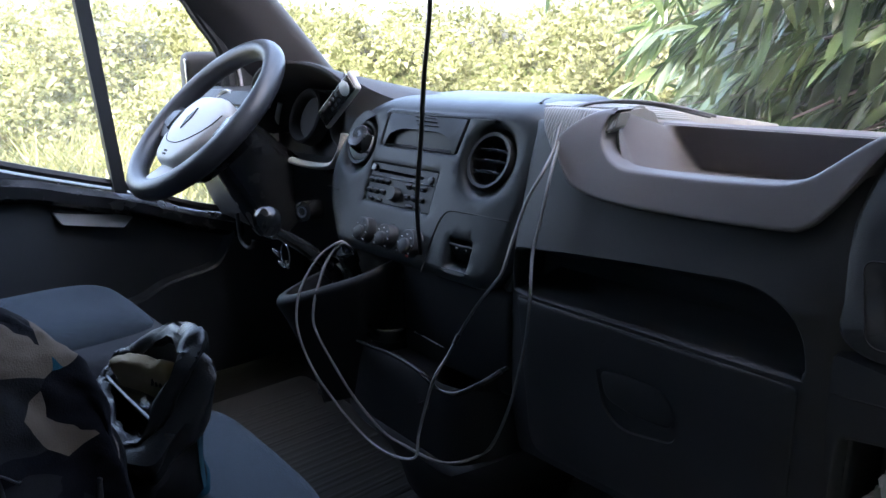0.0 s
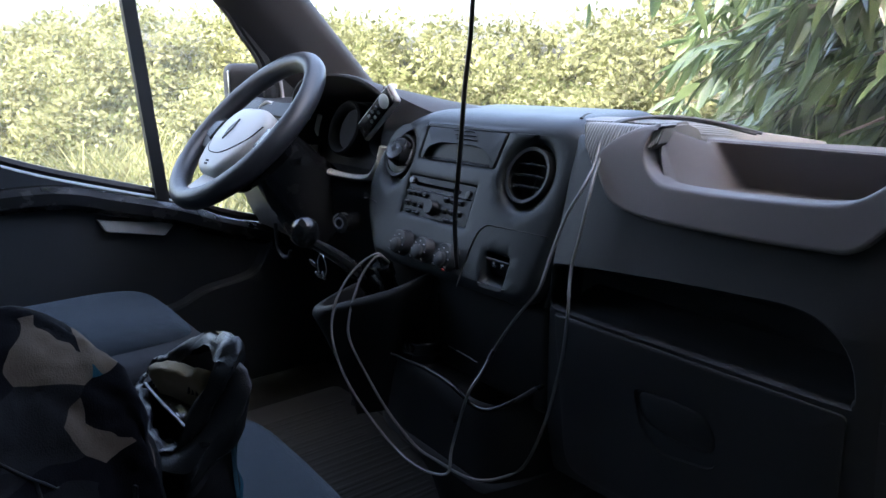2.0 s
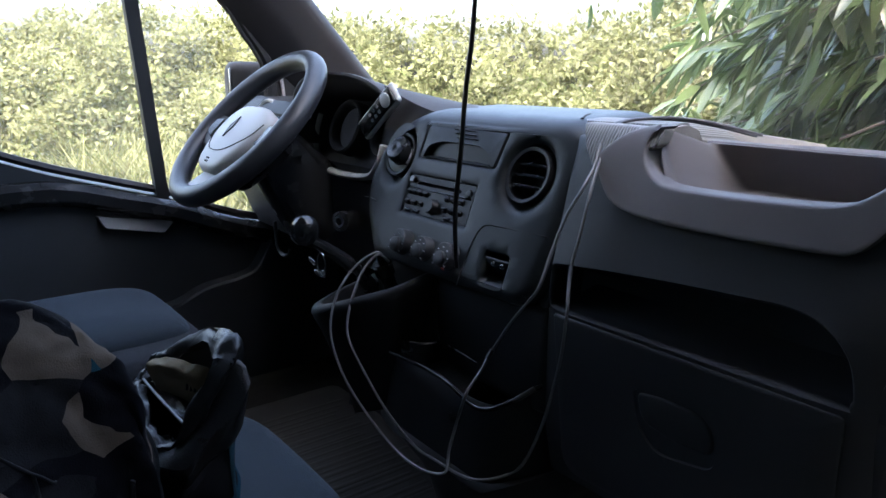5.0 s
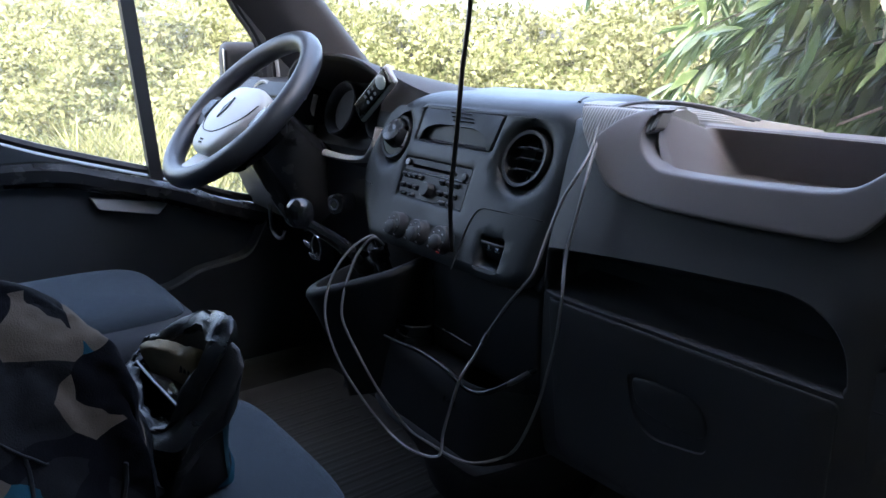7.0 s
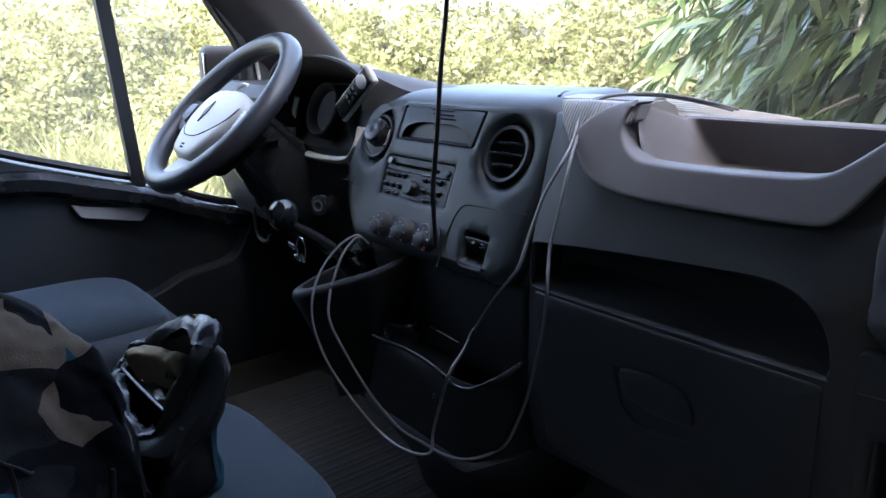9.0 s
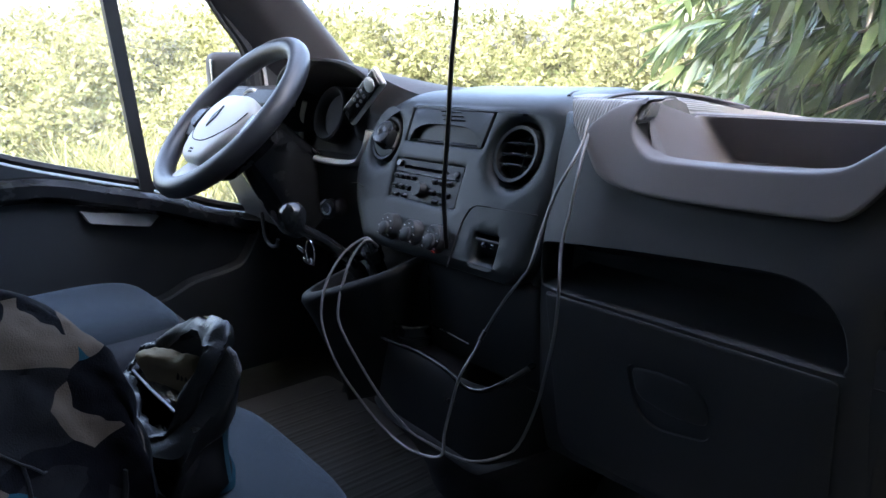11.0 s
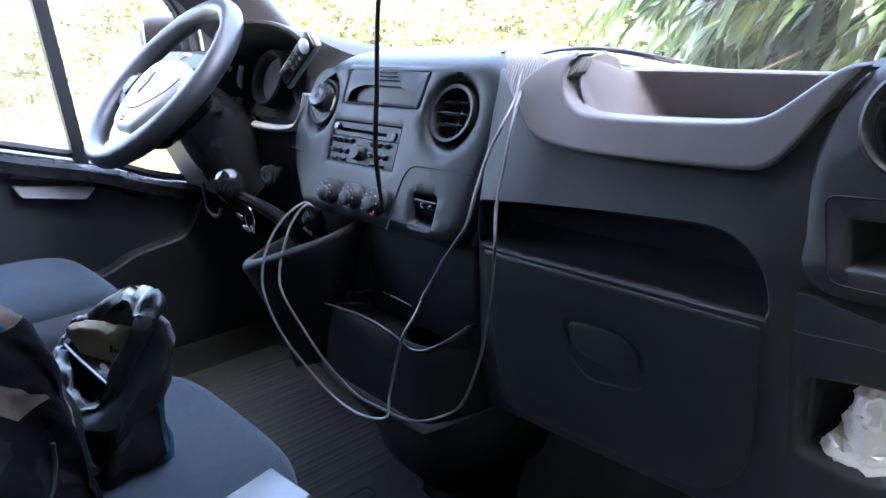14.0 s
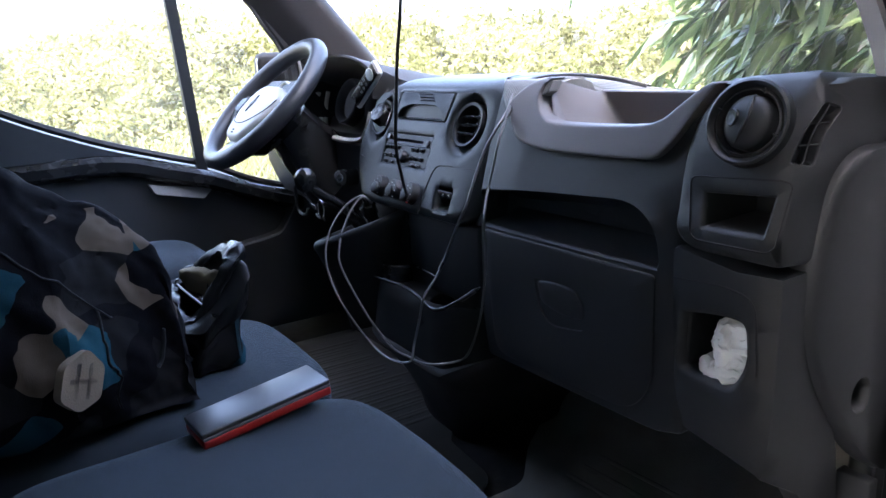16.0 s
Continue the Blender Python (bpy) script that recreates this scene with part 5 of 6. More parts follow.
def onto_bag(pts, lift):
    """The points moved onto the bag's cloth."""
    out = []
    for p in smooth_line(pts, 8):
        c, n, _, _ = BAG.find_nearest(p)
        out.append(c + (n if n.dot(c - Vector((0.165, -0.755, 0.5))) > 0 else -n) * lift)
    return out


body = part("body", bm, CAMO, bag)
# open front pocket: a sack with a thick rolled rim
RIM = [(0.186, -0.457, 0.455), (0.186, -0.420, 0.503), (0.172, -0.386, 0.545), (0.095, -0.380, 0.538), (0.005, -0.413, 0.490), (0.004, -0.442, 0.472), (0.06, -0.464, 0.460), (0.13, -0.472, 0.455)]
rim_line = smooth_line(RIM, 7, True)
cen = sum(rim_line, Vector()) / len(rim_line)


def sack(rows):
    """Rings of the open pocket from its rim (0) down to the seat (1)."""
    return [[Vector((cen.x + (p.x - cen.x) * k + 0.042 * t, cen.y + (p.y - cen.y) * k - 0.02 * t, p.z * (1 - t) + 0.374 * t)) + (0.004 + 0.010 * min(1, t * 5)) * noise.noise_vector(Vector((p.x * 26, p.y * 26, t * 4))) for p in rim_line] for t, k in rows]


bm = skin(sack(((0.42, 1.13), (0.55, 1.09), (0.7, 1.05), (0.85, 1.02), (0.96, 0.96), (1.0, 0.8))), None, True, (False, True))
SACK = BVHTree.FromBMesh(bm)
pocket = part("front_pocket", bm, CAMO, bag)
part("nylon_collar", skin(sack(((0.0, 1.0), (0.04, 1.12), (0.1, 1.24), (0.18, 1.30), (0.27, 1.29), (0.36, 1.22), (0.44, 1.17), (0.47, 1.12))), None, True, (False, False)), NYLON, bag, "crumpled black nylon collar")
loops = [[Vector((cen.x + (p.x - cen.x) * k, cen.y + (p.y - cen.y) * k, p.z - h)) for p in rim_line] for k, h in ((0.98, 0.0), (0.9, 0.03), (0.85, 0.07))]
part("pocket_lining", skin(loops, None, True, (False, True)), NYLON, pocket)


def rolled_rim(idx0, idx1, r):
    """A crumpled roll of cloth along part of the rim."""
    n = len(rim_line)
    k = [rim_line[i % n] for i in range(idx0, idx1 + 1)]
    m = len(k)
    loops = []
    for i, p in enumerate(k):
        d = (k[min(i + 1, m - 1)] - k[max(i - 1, 0)]).normalized()
        u = d.cross(Vector((0.3, -0.4, 0.85))).normalized()
        v = d.cross(u)
        f = r * (0.35 + 0.65 * math.sin(math.pi * (i + 0.5) / m) ** 0.6)
        row = []
        for j in range(18):
            q = 2 * math.pi * j / 18
            c = p + f * (1.15 * math.cos(q) * u + 0.8 * math.sin(q) * v)
            row.append(c + 0.010 * noise.noise_vector(Vector((i * 0.33, math.cos(q) * 0.8, math.sin(q) * 0.8))) + 0.004 * noise.noise_vector(c * 60))
        loops.append(row)
    return skin(loops)


part("rolled_hem", rolled_rim(0, 34, 0.013), NYLON, bag, "rolled black nylon hem")
part("pocket_edge", rolled_rim(34, 57, 0.008), NYLON, bag)
# contents of the pocket
CLOTH = mat("beige_cloth", (0.21, 0.17, 0.105), 0.9, var=0.2, scale=30, bump=0.5, bscale=300)
bm = blob((0.050, 0.013, 0.027), (0.070, -0.411, 0.478), 0.35, 0.5, 60, 36, pose(0, 0, 0, 14, 0, 27), 0.006, 40, 4.0)
for w in bm.verts:
    w.co += 0.004 * noise.noise_vector(w.co * 75)
pouch = lone("cloth_pouch", bm, CLOTH, "beige cloth pouch with dark print in the pocket", "pouch")
INK = mat("dark_print", (0.012, 0.012, 0.012), 0.8, bump=0)
for k in range(3):
    part("print_bar", box((0.0025, 0.003, 0.012), (0.094 + 0.006 * k, -0.413 + 0.003 * k, 0.482), (-16, 0, 27), 0.0005), INK, pouch)
FILM = mat("shiny_film", (0.55, 0.56, 0.58), 0.14, metal=0.9, var=0.5, scale=60, bump=1.0, bscale=120)
sleeve = thing("plastic_sleeve", (0.1, -0.44, 0.45), "crinkled shiny plastic sleeve with a pale edge in the pocket", "sleeve")
bm = bmesh.new()
rows = []
for a in np.linspace(0, 1, 15):
    rows.append([Vector((0.018 + 0.162 * a, -0.443 + 0.034 * b, 0.470 + 0.002 * a - 0.016 * b)) + Vector((0, 0, 0.008 * noise.noise(Vector((a * 9, b * 5, 0))))) for b in np.linspace(0, 1, 7)])
skin(rows, bm, closed=False)
bmesh.ops.solidify(bm, geom=bm.faces[:], thickness=0.004)
part("film", bm, FILM, sleeve, smooth=25)
part("pale_edge", tube([(0.014, -0.446, 0.471), (0.095, -0.447, 0.473), (0.182, -0.446, 0.475)], 0.002, 5, 8), CORD, sleeve, "pale stiff edge")
# zips, strap and buckle
ZIP = mat("zip_teeth", (0.035, 0.035, 0.038), 0.35, metal=0.6, var=0.3, scale=300, bump=0.8, bscale=700)
part("zip", tube(onto_bag([(0.06, -0.56, 0.60), (0.16, -0.53, 0.55), (0.25, -0.53, 0.50), (0.31, -0.54, 0.44)], 0.0015), 0.003, 1, 6, flat=0.5), ZIP, bag, "dark metal zip")
part("zip", tube(onto_bag([(0.33, -0.62, 0.545), (0.37, -0.59, 0.50), (0.385, -0.57, 0.45), (0.38, -0.56, 0.40)], 0.001), 0.0018, 1, 6, flat=0.5), ZIP, bag, "dark metal zip")
line = onto_bag([(0.0, -0.60, 0.60), (0.08, -0.55, 0.57), (0.15, -0.53, 0.53), (0.21, -0.52, 0.48), (0.25, -0.52, 0.42)], 0.006)
part("shoulder_strap", tube(line, 0.020, 1, 12, flat=0.35), NYLON, bag)
line = onto_bag([(0.32, -0.84, 0.68), (0.33, -0.74, 0.66), (0.34, -0.67, 0.60), (0.34, -0.59, 0.53)], 0.002)
part("seam", tube(line, 0.0012, 1, 6), SEAL, bag)
part("carry_handle", tube([(0.24, -0.80, 0.735), (0.25, -0.76, 0.752), (0.25, -0.72, 0.745), (0.25, -0.68, 0.715)], 0.011, 8, 10, flat=0.45), NYLON, bag, "black webbing carry handle")
TEAL = mat("teal_cloth", (0.022, 0.078, 0.105), 0.75, var=0.15, scale=20, bump=0.5, bscale=500)
BEIGE = mat("beige_patch", (0.21, 0.16, 0.115), 0.8, var=0.12, scale=30, bump=0.5, bscale=400)


def on_bag(cx, cy, cz, tilt, outline, thick, material, name, parent, label="", yaw=0.0, lean=0.0):
    """A sewn-on shape that faces the passenger's side."""
    m = pose(cx, cy, cz, 0, lean, yaw) @ pose(0, 0, 0, tilt, 0, 0)
    bm = skin([[m @ Vector((h, p.x, p.y)) for p in offset(outline, i)] for h, i in ((-0.01, 0), (thick * 0.6, 0), (thick, 0.0015))])
    return part(name, bm, material, parent, label)


hexa = rounded(V2([(-0.030, 0.018), (0.0, 0.040), (0.030, 0.018), (0.030, -0.022), (0.0, -0.038), (-0.030, -0.022)]), 0.008, 4)
spot, face_n, _, _ = BAG.ray_cast(Vector((1.0, -0.654, 0.478)), Vector((-1, 0, 0)))
by, bz = math.degrees(math.atan2(face_n.y, face_n.x)), -math.degrees(math.asin(face_n.z))
spot = spot - face_n * 0.003
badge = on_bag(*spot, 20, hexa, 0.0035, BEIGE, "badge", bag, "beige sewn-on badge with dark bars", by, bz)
for k in (-1, 1):
    on_bag(*spot, 20, V2([(-0.003 + 0.009 * k, 0.022), (0.003 + 0.009 * k, 0.022), (0.003 + 0.009 * k, -0.022), (-0.003 + 0.009 * k, -0.022)]), 0.0043, INK, "badge_bar", badge, "", by, bz)
on_bag(*spot, 20, V2([(-0.02, 0.003), (0.02, 0.003), (0.02, -0.003), (-0.02, -0.003)]), 0.0042, INK, "badge_bar", badge, "", by, bz)
rows = []
for z in np.linspace(0.458, 0.380, 9):
    row = []
    for y in np.linspace(-0.402, -0.374, 5):
        c = SACK.find_nearest(Vector((0.26, y, z)))[0]
        row.append(c + 0.003 * Vector((c.x - cen.x, c.y - cen.y, 0)).normalized())
    rows.append(row)
bm = skin(rows, closed=False)
bmesh.ops.solidify(bm, geom=bm.faces[:], thickness=0.002)
part("teal_strip", bm, TEAL, pocket, "teal cloth strip")

# ---- flat case with a red side ----
case = thing("flat_case", (0.377, -0.43, 0.372), "flat black glossy case with a red lower half on the seat", "case")
GLOSS = mat("glossy_dark_lid", (0.03, 0.031, 0.034), 0.36, var=0.1, scale=1.5, bump=0.03, bscale=300, wear=0.0, spec=0.9)
REDP = mat("red_case", (0.45, 0.02, 0.015), 0.4, var=0.1, bump=0.1)
GREYP = mat("grey_case_edge", (0.18, 0.18, 0.19), 0.4, var=0.1, bump=0.1)
ROT = (6.0, 1, 5)
M = pose(0.403, -0.441, 0.3905, *ROT)
part("lid", box((0.067, 0.186, 0.007), M @ Vector((0, 0, 0.008)), ROT, 0.002), GLOSS, case, "glossy black lid")
part("rim", box((0.066, 0.185, 0.004), M @ Vector((0, 0, 0.0025)), ROT, 0.001), GREYP, case, "grey middle edge")
part("tray", box((0.067, 0.186, 0.0125), M @ Vector((0, 0, -0.0058)), ROT, 0.003), REDP, case, "red lower half")

# ---- cables ----
bm = tube([(0.417, 0.296, 0.782), (0.372, 0.250, 0.797), (0.345, 0.208, 0.804), (0.337, 0.165, 0.806), (0.324, 0.120, 0.804), (0.332, 0.078, 0.796), (0.345, 0.050, 0.771), (0.353, 0.032, 0.750), (0.358, 0.005, 0.724), (0.350, -0.011, 0.693), (0.345, -0.029, 0.648), (0.341, -0.044, 0.605), (0.321, -0.043, 0.580), (0.275, -0.030, 0.535), (0.231, -0.022, 0.480), (0.222, -0.036, 0.448), (0.217, -0.058, 0.418), (0.197, -0.059, 0.365), (0.191, -0.069, 0.319), (0.200, -0.086, 0.290), (0.141, -0.098, 0.280), (0.056, -0.094, 0.286), (0.010, -0.117, 0.341), (-0.019, -0.129, 0.384), (-0.044, -0.133, 0.432), (-0.057, -0.126, 0.471), (-0.062, -0.108, 0.510), (-0.057, -0.077, 0.550), (-0.044, -0.044, 0.571), (-0.050, -0.022, 0.556)], 0.0023, 8, 8)
cable = thing("charging_cable", (0.2, -0.06, 0.26), "grey charging cables hanging in loops from the dashboard", "cable")
part("cord", bm, CORD, cable)
part("cord_joint", tube([(0.231, -0.022, 0.480), (0.227, -0.028, 0.467)], 0.0036, 3, 8), CORDBLACK, cable, "black cable joint")
bm = tube([(0.421, 0.303, 0.783), (0.378, 0.252, 0.799), (0.350, 0.210, 0.806), (0.345, 0.165, 0.808), (0.333, 0.118, 0.805), (0.340, 0.076, 0.794), (0.351, 0.050, 0.768), (0.362, 0.025, 0.742), (0.373, 0.002, 0.713), (0.373, -0.010, 0.672), (0.373, -0.023, 0.631), (0.389, -0.044, 0.581), (0.364, -0.023, 0.515), (0.345, -0.013, 0.466), (0.318, -0.004, 0.394), (0.289, -0.006, 0.325), (0.269, -0.016, 0.298), (0.255, -0.059, 0.296), (0.208, -0.063, 0.284), (0.146, -0.059, 0.276), (0.087, -0.060, 0.276), (0.040, -0.082, 0.326), (-0.001, -0.097, 0.382), (-0.032, -0.108, 0.435), (-0.043, -0.102, 0.470), (-0.049, -0.083, 0.513), (-0.049, -0.065, 0.545), (-0.042, -0.042, 0.568), (-0.042, -0.020, 0.552)], 0.0023, 8, 8)
part("cord", bm, CORD, cable)
bm = tube([(0.30, -0.10, 1.545), (0.306, -0.112, 1.3), (0.312, -0.126, 1.08), (0.317, -0.137, 0.93), (0.318, -0.148, 0.85), (0.316, -0.153, 0.78), (0.303, -0.150, 0.71), (0.275, -0.127, 0.66), (0.252, -0.106, 0.622)], 0.0029, 10, 8)
lone("hanging_cable", bm, CORDBLACK, "black cable hanging from the roof before the radio", "cable")
charger = thing("car_charger", (-0.062, -0.012, 0.48), "small black twin charger plugged in at the tray", "charger")
part("plug", turned([(0.012, -0.04), (0.013, 0.0), (0.017, 0.004), (0.018, 0.026), (0.016, 0.030)], (-0.062, -0.012, 0.520), (0.0, -0.4, 1.0), 24), SATIN, charger)
for k in (-1, 1):
    part("cable_plug", box((0.012, 0.007, 0.022), (-0.060 + 0.008 * k, -0.024, 0.553), (20, 0, 8 * k), 0.002), SATIN, charger)
    part("contact", box((0.008, 0.004, 0.005), (-0.060 + 0.008 * k, -0.030, 0.541), (20, 0, 0), 0.001), CHROME, charger, "bright metal plug tip")
part("ring", turned([(0.0185, 0.022), (0.0185, 0.026), (0.017, 0.027)], (-0.062, -0.012, 0.520), (0.0, -0.4, 1.0), 24, cap=(False, False)), SATIN, charger)

# ---- keys below the wheel ----
keys = thing("key_bunch", (-0.165, -0.08, 0.49), "small shiny bunch of keys beside the gear lever", "keys")
for x, y, z, q in ((-0.169, -0.100, 0.538, 20), (-0.148, -0.079, 0.555, -30), (-0.188, -0.070, 0.505, 60), (-0.172, -0.088, 0.513, 10)):
    part("key", box((0.016, 0.003, 0.012), (x, y, z), (20, q, 15), 0.003), CHROME, keys)
part("ring", tube([(-0.165 + 0.016 * math.cos(q), -0.084, 0.53 + 0.022 * math.sin(q)) for q in np.linspace(0, 2 * math.pi, 16, endpoint=False)], 0.0014, 1, 6, closed=True), CHROME, keys)
hook = tube([(-0.70, 0.07, 0.50), (-0.695, 0.07, 0.455), (-0.69, 0.072, 0.43), (-0.668, 0.075, 0.418), (-0.645, 0.078, 0.425), (-0.64, 0.08, 0.44)], 0.005, 6, 8)
lone("bonnet_lever", hook, STACK, "grey bent release lever below the dashboard", "lever")

# ---- remote control on the hood's edge ----
remote = thing("remote_control", (-0.25, 0.08, 0.78), "white and black remote control clipped upright beside the instruments", "remote control")
RU = Vector((0.80, 0.04, 0.60)).normalized()
RN = Vector((0.42, -0.86, 0.18))
RN = (RN - RU * RN.dot(RU)).normalized()
RX = RU.cross(RN)
RT = Matrix.Translation((-0.205, 0.066, 0.792)) @ Matrix((RX, RU, RN)).transposed().to_4x4()


def rbox(w, h, d, at, bev):
    b = box((w, h, d), at, bevel=bev)
    bmesh.ops.transform(b, matrix=RT, verts=b.verts)
    return b


part("shell", rbox(0.041, 0.134, 0.013, (0, 0, -0.004), 0.006), SILVER, remote, "silver-grey shell")
WHITEP = mat("white_plastic", (0.72, 0.73, 0.72), 0.4, var=0.05, bump=0.05)
face = part("face", rbox(0.032, 0.122, 0.006, (0, 0, 0.003), 0.003), SATIN, remote, "glossy black front")
bm = turned([(0.0135, 0), (0.0135, 0.003), (0.012, 0.004)], (0, 0.040, 0.0055), (0, 0, 1), 28)
bmesh.ops.transform(bm, matrix=RT, verts=bm.verts)
part("round_pad", bm, WHITEP, face, "white round pad")
for a in range(3):
    for b in range(2):
        part("key", rbox(0.006, 0.006, 0.003, (-0.006 + 0.012 * b, 0.012 - 0.014 * a, 0.0065), 0.001), GREYMARK, face)

# ---- crumpled paper in the corner pocket ----
PAPER = mat("white_paper", (0.85, 0.84, 0.84), 0.85, var=0.05, scale=40, bump=0.5, bscale=120)
tissue = thing("crumpled_tissue", (0.797, 0.04, 0.42), "crumpled white tissue stuffed into the corner pocket", "tissue")
for nm, size, at, k1, k2 in (("wad", (0.034, 0.028, 0.038), (0.808, 0.040, 0.484), 34, 80), ("flap", (0.040, 0.026, 0.019), (0.802, 0.038, 0.446), 40, 95)):
    bm = blob(size, at, 0.75, 0.8, 64, 40)
    for w in bm.verts:
        w.co += 0.010 * noise.noise_vector(w.co * k1) + 0.006 * noise.noise_vector(w.co * k2) + 0.003 * noise.noise_vector(w.co * 190)
    part(nm, bm, PAPER, tissue, smooth=35)

# ---- floor mat ----
mat_ = thing("floor_mat", (-0.15, -0.15, 0.0), "worn grey ribbed rubber mat on the cab floor", "floor mat")
o = rounded(V2([(-0.72, -0.36), (-0.72, 0.235), (-0.05, 0.235), (0.06, 0.085), (0.24, 0.07), (0.30, -0.02), (0.30, -0.36)]), 0.03, 4)
part("sheet", sheet(o, [], lambda u, v, d: Vector((u, v, 0.010 - d)), rim=((0, 0.008), (0.001, 0.001), (0.003, 0)), fine=0.1), RUBBER, mat_)
rr = random.Random(5)
for k in range(26):
    x = -0.62 + 0.0225 * k + rr.uniform(-0.006, 0.006)
    b = box((rr.uniform(0.008, 0.015), rr.uniform(0.40, 0.50), 0.004), (x, -0.06 + rr.uniform(-0.02, 0.02), 0.0092), (0, 0, rr.uniform(-0.3, 0.3)), 0.002, 2)
    part("rib", b, RUBBER, mat_, smooth=60)
for k in range(7):
    x, y = 0.002 + 0.047 * k, 0.018 - 0.003 * k
    q = [(x - 0.016, y - 0.082), (x - 0.016, y - 0.012), (x - 0.011, y - 0.003), (x, y), (x + 0.011, y - 0.003), (x + 0.016, y - 0.012), (x + 0.016, y - 0.082)]
    part("groove", tube([(a, b, 0.0095) for a, b in q], 0.0026, 3, 6), HOLE, mat_)

# passenger's mat, running up the toe board; its pale colour stands for doorway light
pm = thing("floor_mat", (0.6, 0.0, 0.0), "rubber mat in the passenger's footwell, paled to stand for doorway light", "floor mat")


def toe(y):
    return float(np.interp(y, (-0.5, 0.22, 0.30, 0.36, 0.42, 0.48, 0.55), (0.0, 0.002, 0.014, 0.034, 0.064, 0.125, 0.25)))


o = rounded(V2([(0.305, -0.30), (0.305, 0.10), (0.20, 0.20), (0.14, 0.30), (0.14, 0.50), (0.88, 0.50), (0.88, -0.30)]), 0.03, 4)
part("sheet", sheet(o, [], lambda u, v, d: Vector((u, v, toe(v) + 0.014 + 0.002 * noise.noise(Vector((u * 9, v * 9, 0))) - d)), rim=((0, 0.010), (0.001, 0.001), (0.003, 0)), fine=0.03), LITMAT, pm)
for y in (0.19, 0.235, 0.28):
    part("ridge", tube([(0.34, y, toe(y) + 0.016), (0.60, y + 0.012, toe(y + 0.012) + 0.016), (0.84, y, toe(y) + 0.016)], 0.006, 8, 8, flat=0.5), LITMAT, pm)

# ---- outside ----
GROUND = -0.72
bm = bmesh.new()
bmesh.ops.create_grid(bm, x_segments=60, y_segments=60, size=60)
for w in bm.verts:
    w.co.z = GROUND + 0.04 * noise.noise(w.co * 0.5)
lone("ground", bm, EARTH, "bare dry ground outside the van", "ground", kind="structure")
rng = np.random.default_rng(7)


def wave(s, h, seed):
    """Smooth lumps from a few crossing waves."""
    r = np.random.default_rng(seed)
    v = 0
    for f, a in ((0.9, 0.30), (2.3, 0.22), (4.9, 0.16), (9.5, 0.09)):
        q = r.uniform(0, 6.3, 2)
        v = v + a * np.sin(f * s + q[0] + 1.2 * np.sin(f * 0.7 * h + q[1])) * np.cos(f * 0.9 * h + q[1])
    return v


def hedge(name, along, tops, n, label, size, seed):
    """Leaves in the outer layer of a hedge that follows the line along (x, y)."""
    P = np.array(along)
    seg = np.r_[0, np.cumsum(np.linalg.norm(np.diff(P, axis=0), axis=1))]
    each = 34
    m = n // each
    n = m * each

    def spread(v):
        return np.repeat(v, each)

    s = np.clip(spread(rng.uniform(0, seg[-1], m)) + rng.normal(0, 0.11, n), 0, seg[-1])
    x, y = np.interp(s, seg, P[:, 0]), np.interp(s, seg, P[:, 1])
    top = np.interp(s, seg, tops) + 0.5 * wave(s, 0 * s, seed + 1) - GROUND
    h = np.clip(spread(rng.uniform(0, 1, m)) + rng.normal(0, 0.035, n), 0, 1.06)
    z = h * top
    out = wave(s, z, seed) + 1.2 * h ** 2.5 + spread(rng.normal(0, 0.16, m)) + rng.normal(0, 0.07, n)
    d = np.stack([x - 0.9, y + 0.6], 1)
    d /= np.linalg.norm(d, axis=1)[:, None]
    spots = np.stack([x + d[:, 0] * out, y + d[:, 1] * out, GROUND + z + rng.normal(0, 0.03, n)], 1)
    lean = np.repeat(rng.normal(size=(m, 3)) * 0.55, each, axis=0)
    dirs = np.stack([-d[:, 0] * 0.5, -d[:, 1] * 0.5, np.full(n, 0.15)], 1) + lean + rng.normal(size=(n, 3)) * 0.5
    return leaves(name, spots, dirs, rng.uniform(0.5, 1.4, n) * size, LEAF_HEDGE, rng, 0.25, 0.5, None, label, "hedge")


LINE = [(-10, -5.5), (-8.0, -1.0), (-6.0, 2.6), (-3.0, 4.2), (0.5, 4.6), (4, 4.0)]
hedge("hedge", LINE, [0.9, 1.1, 1.45, 1.45, 1.7, 2.2], 170000, "sunlit overgrown bramble hedge in front of the van", 0.075, 11)
# dark growth behind the leaves, closing the hedge
line = smooth_line([(a * 1.17 - 0.1, b * 1.17 + 0.2, 0) for a, b in LINE], 8)
bm = skin([[(p.x, p.y, z + GROUND + 0.25 * noise.noise(Vector((p.x, p.y, z)))) for p in line] for z in (-0.2, 0.4, 0.9, 1.5)], closed=False)
lone("hedge_core", bm, mat("hedge_shade", (0.12, 0.15, 0.05), 0.9, var=0.5, scale=3, bump=0), "dark inner growth of the hedge", "hedge", kind="stuff")
# tall grass on the driver's side
n = 45000
gx, gy = rng.uniform(-6.5, -1.8, n), rng.uniform(-3.5, 3.2, n)
spots = np.stack([gx, gy, np.full(n, GROUND)], 1)
dirs = np.stack([rng.normal(0, 0.25, n), rng.normal(0, 0.25, n), np.ones(n)], 1)
leaves("tall_grass", spots, dirs, rng.uniform(0.4, 1.0, n) * (0.75 + 0.4 * np.sin(gx * 2) * np.sin(gy * 1.7)), LEAF_GRASS, rng, 0.3, 0.017, None, "tall yellow-green grass beside the van", "grass")

# laurel close to the windscreen
bush = thing("laurel_bush", (0.9, 2.6, GROUND), "dark green long-leaved laurel bush close to the windscreen", "bush")
spots, dirs, sizes = [], [], []
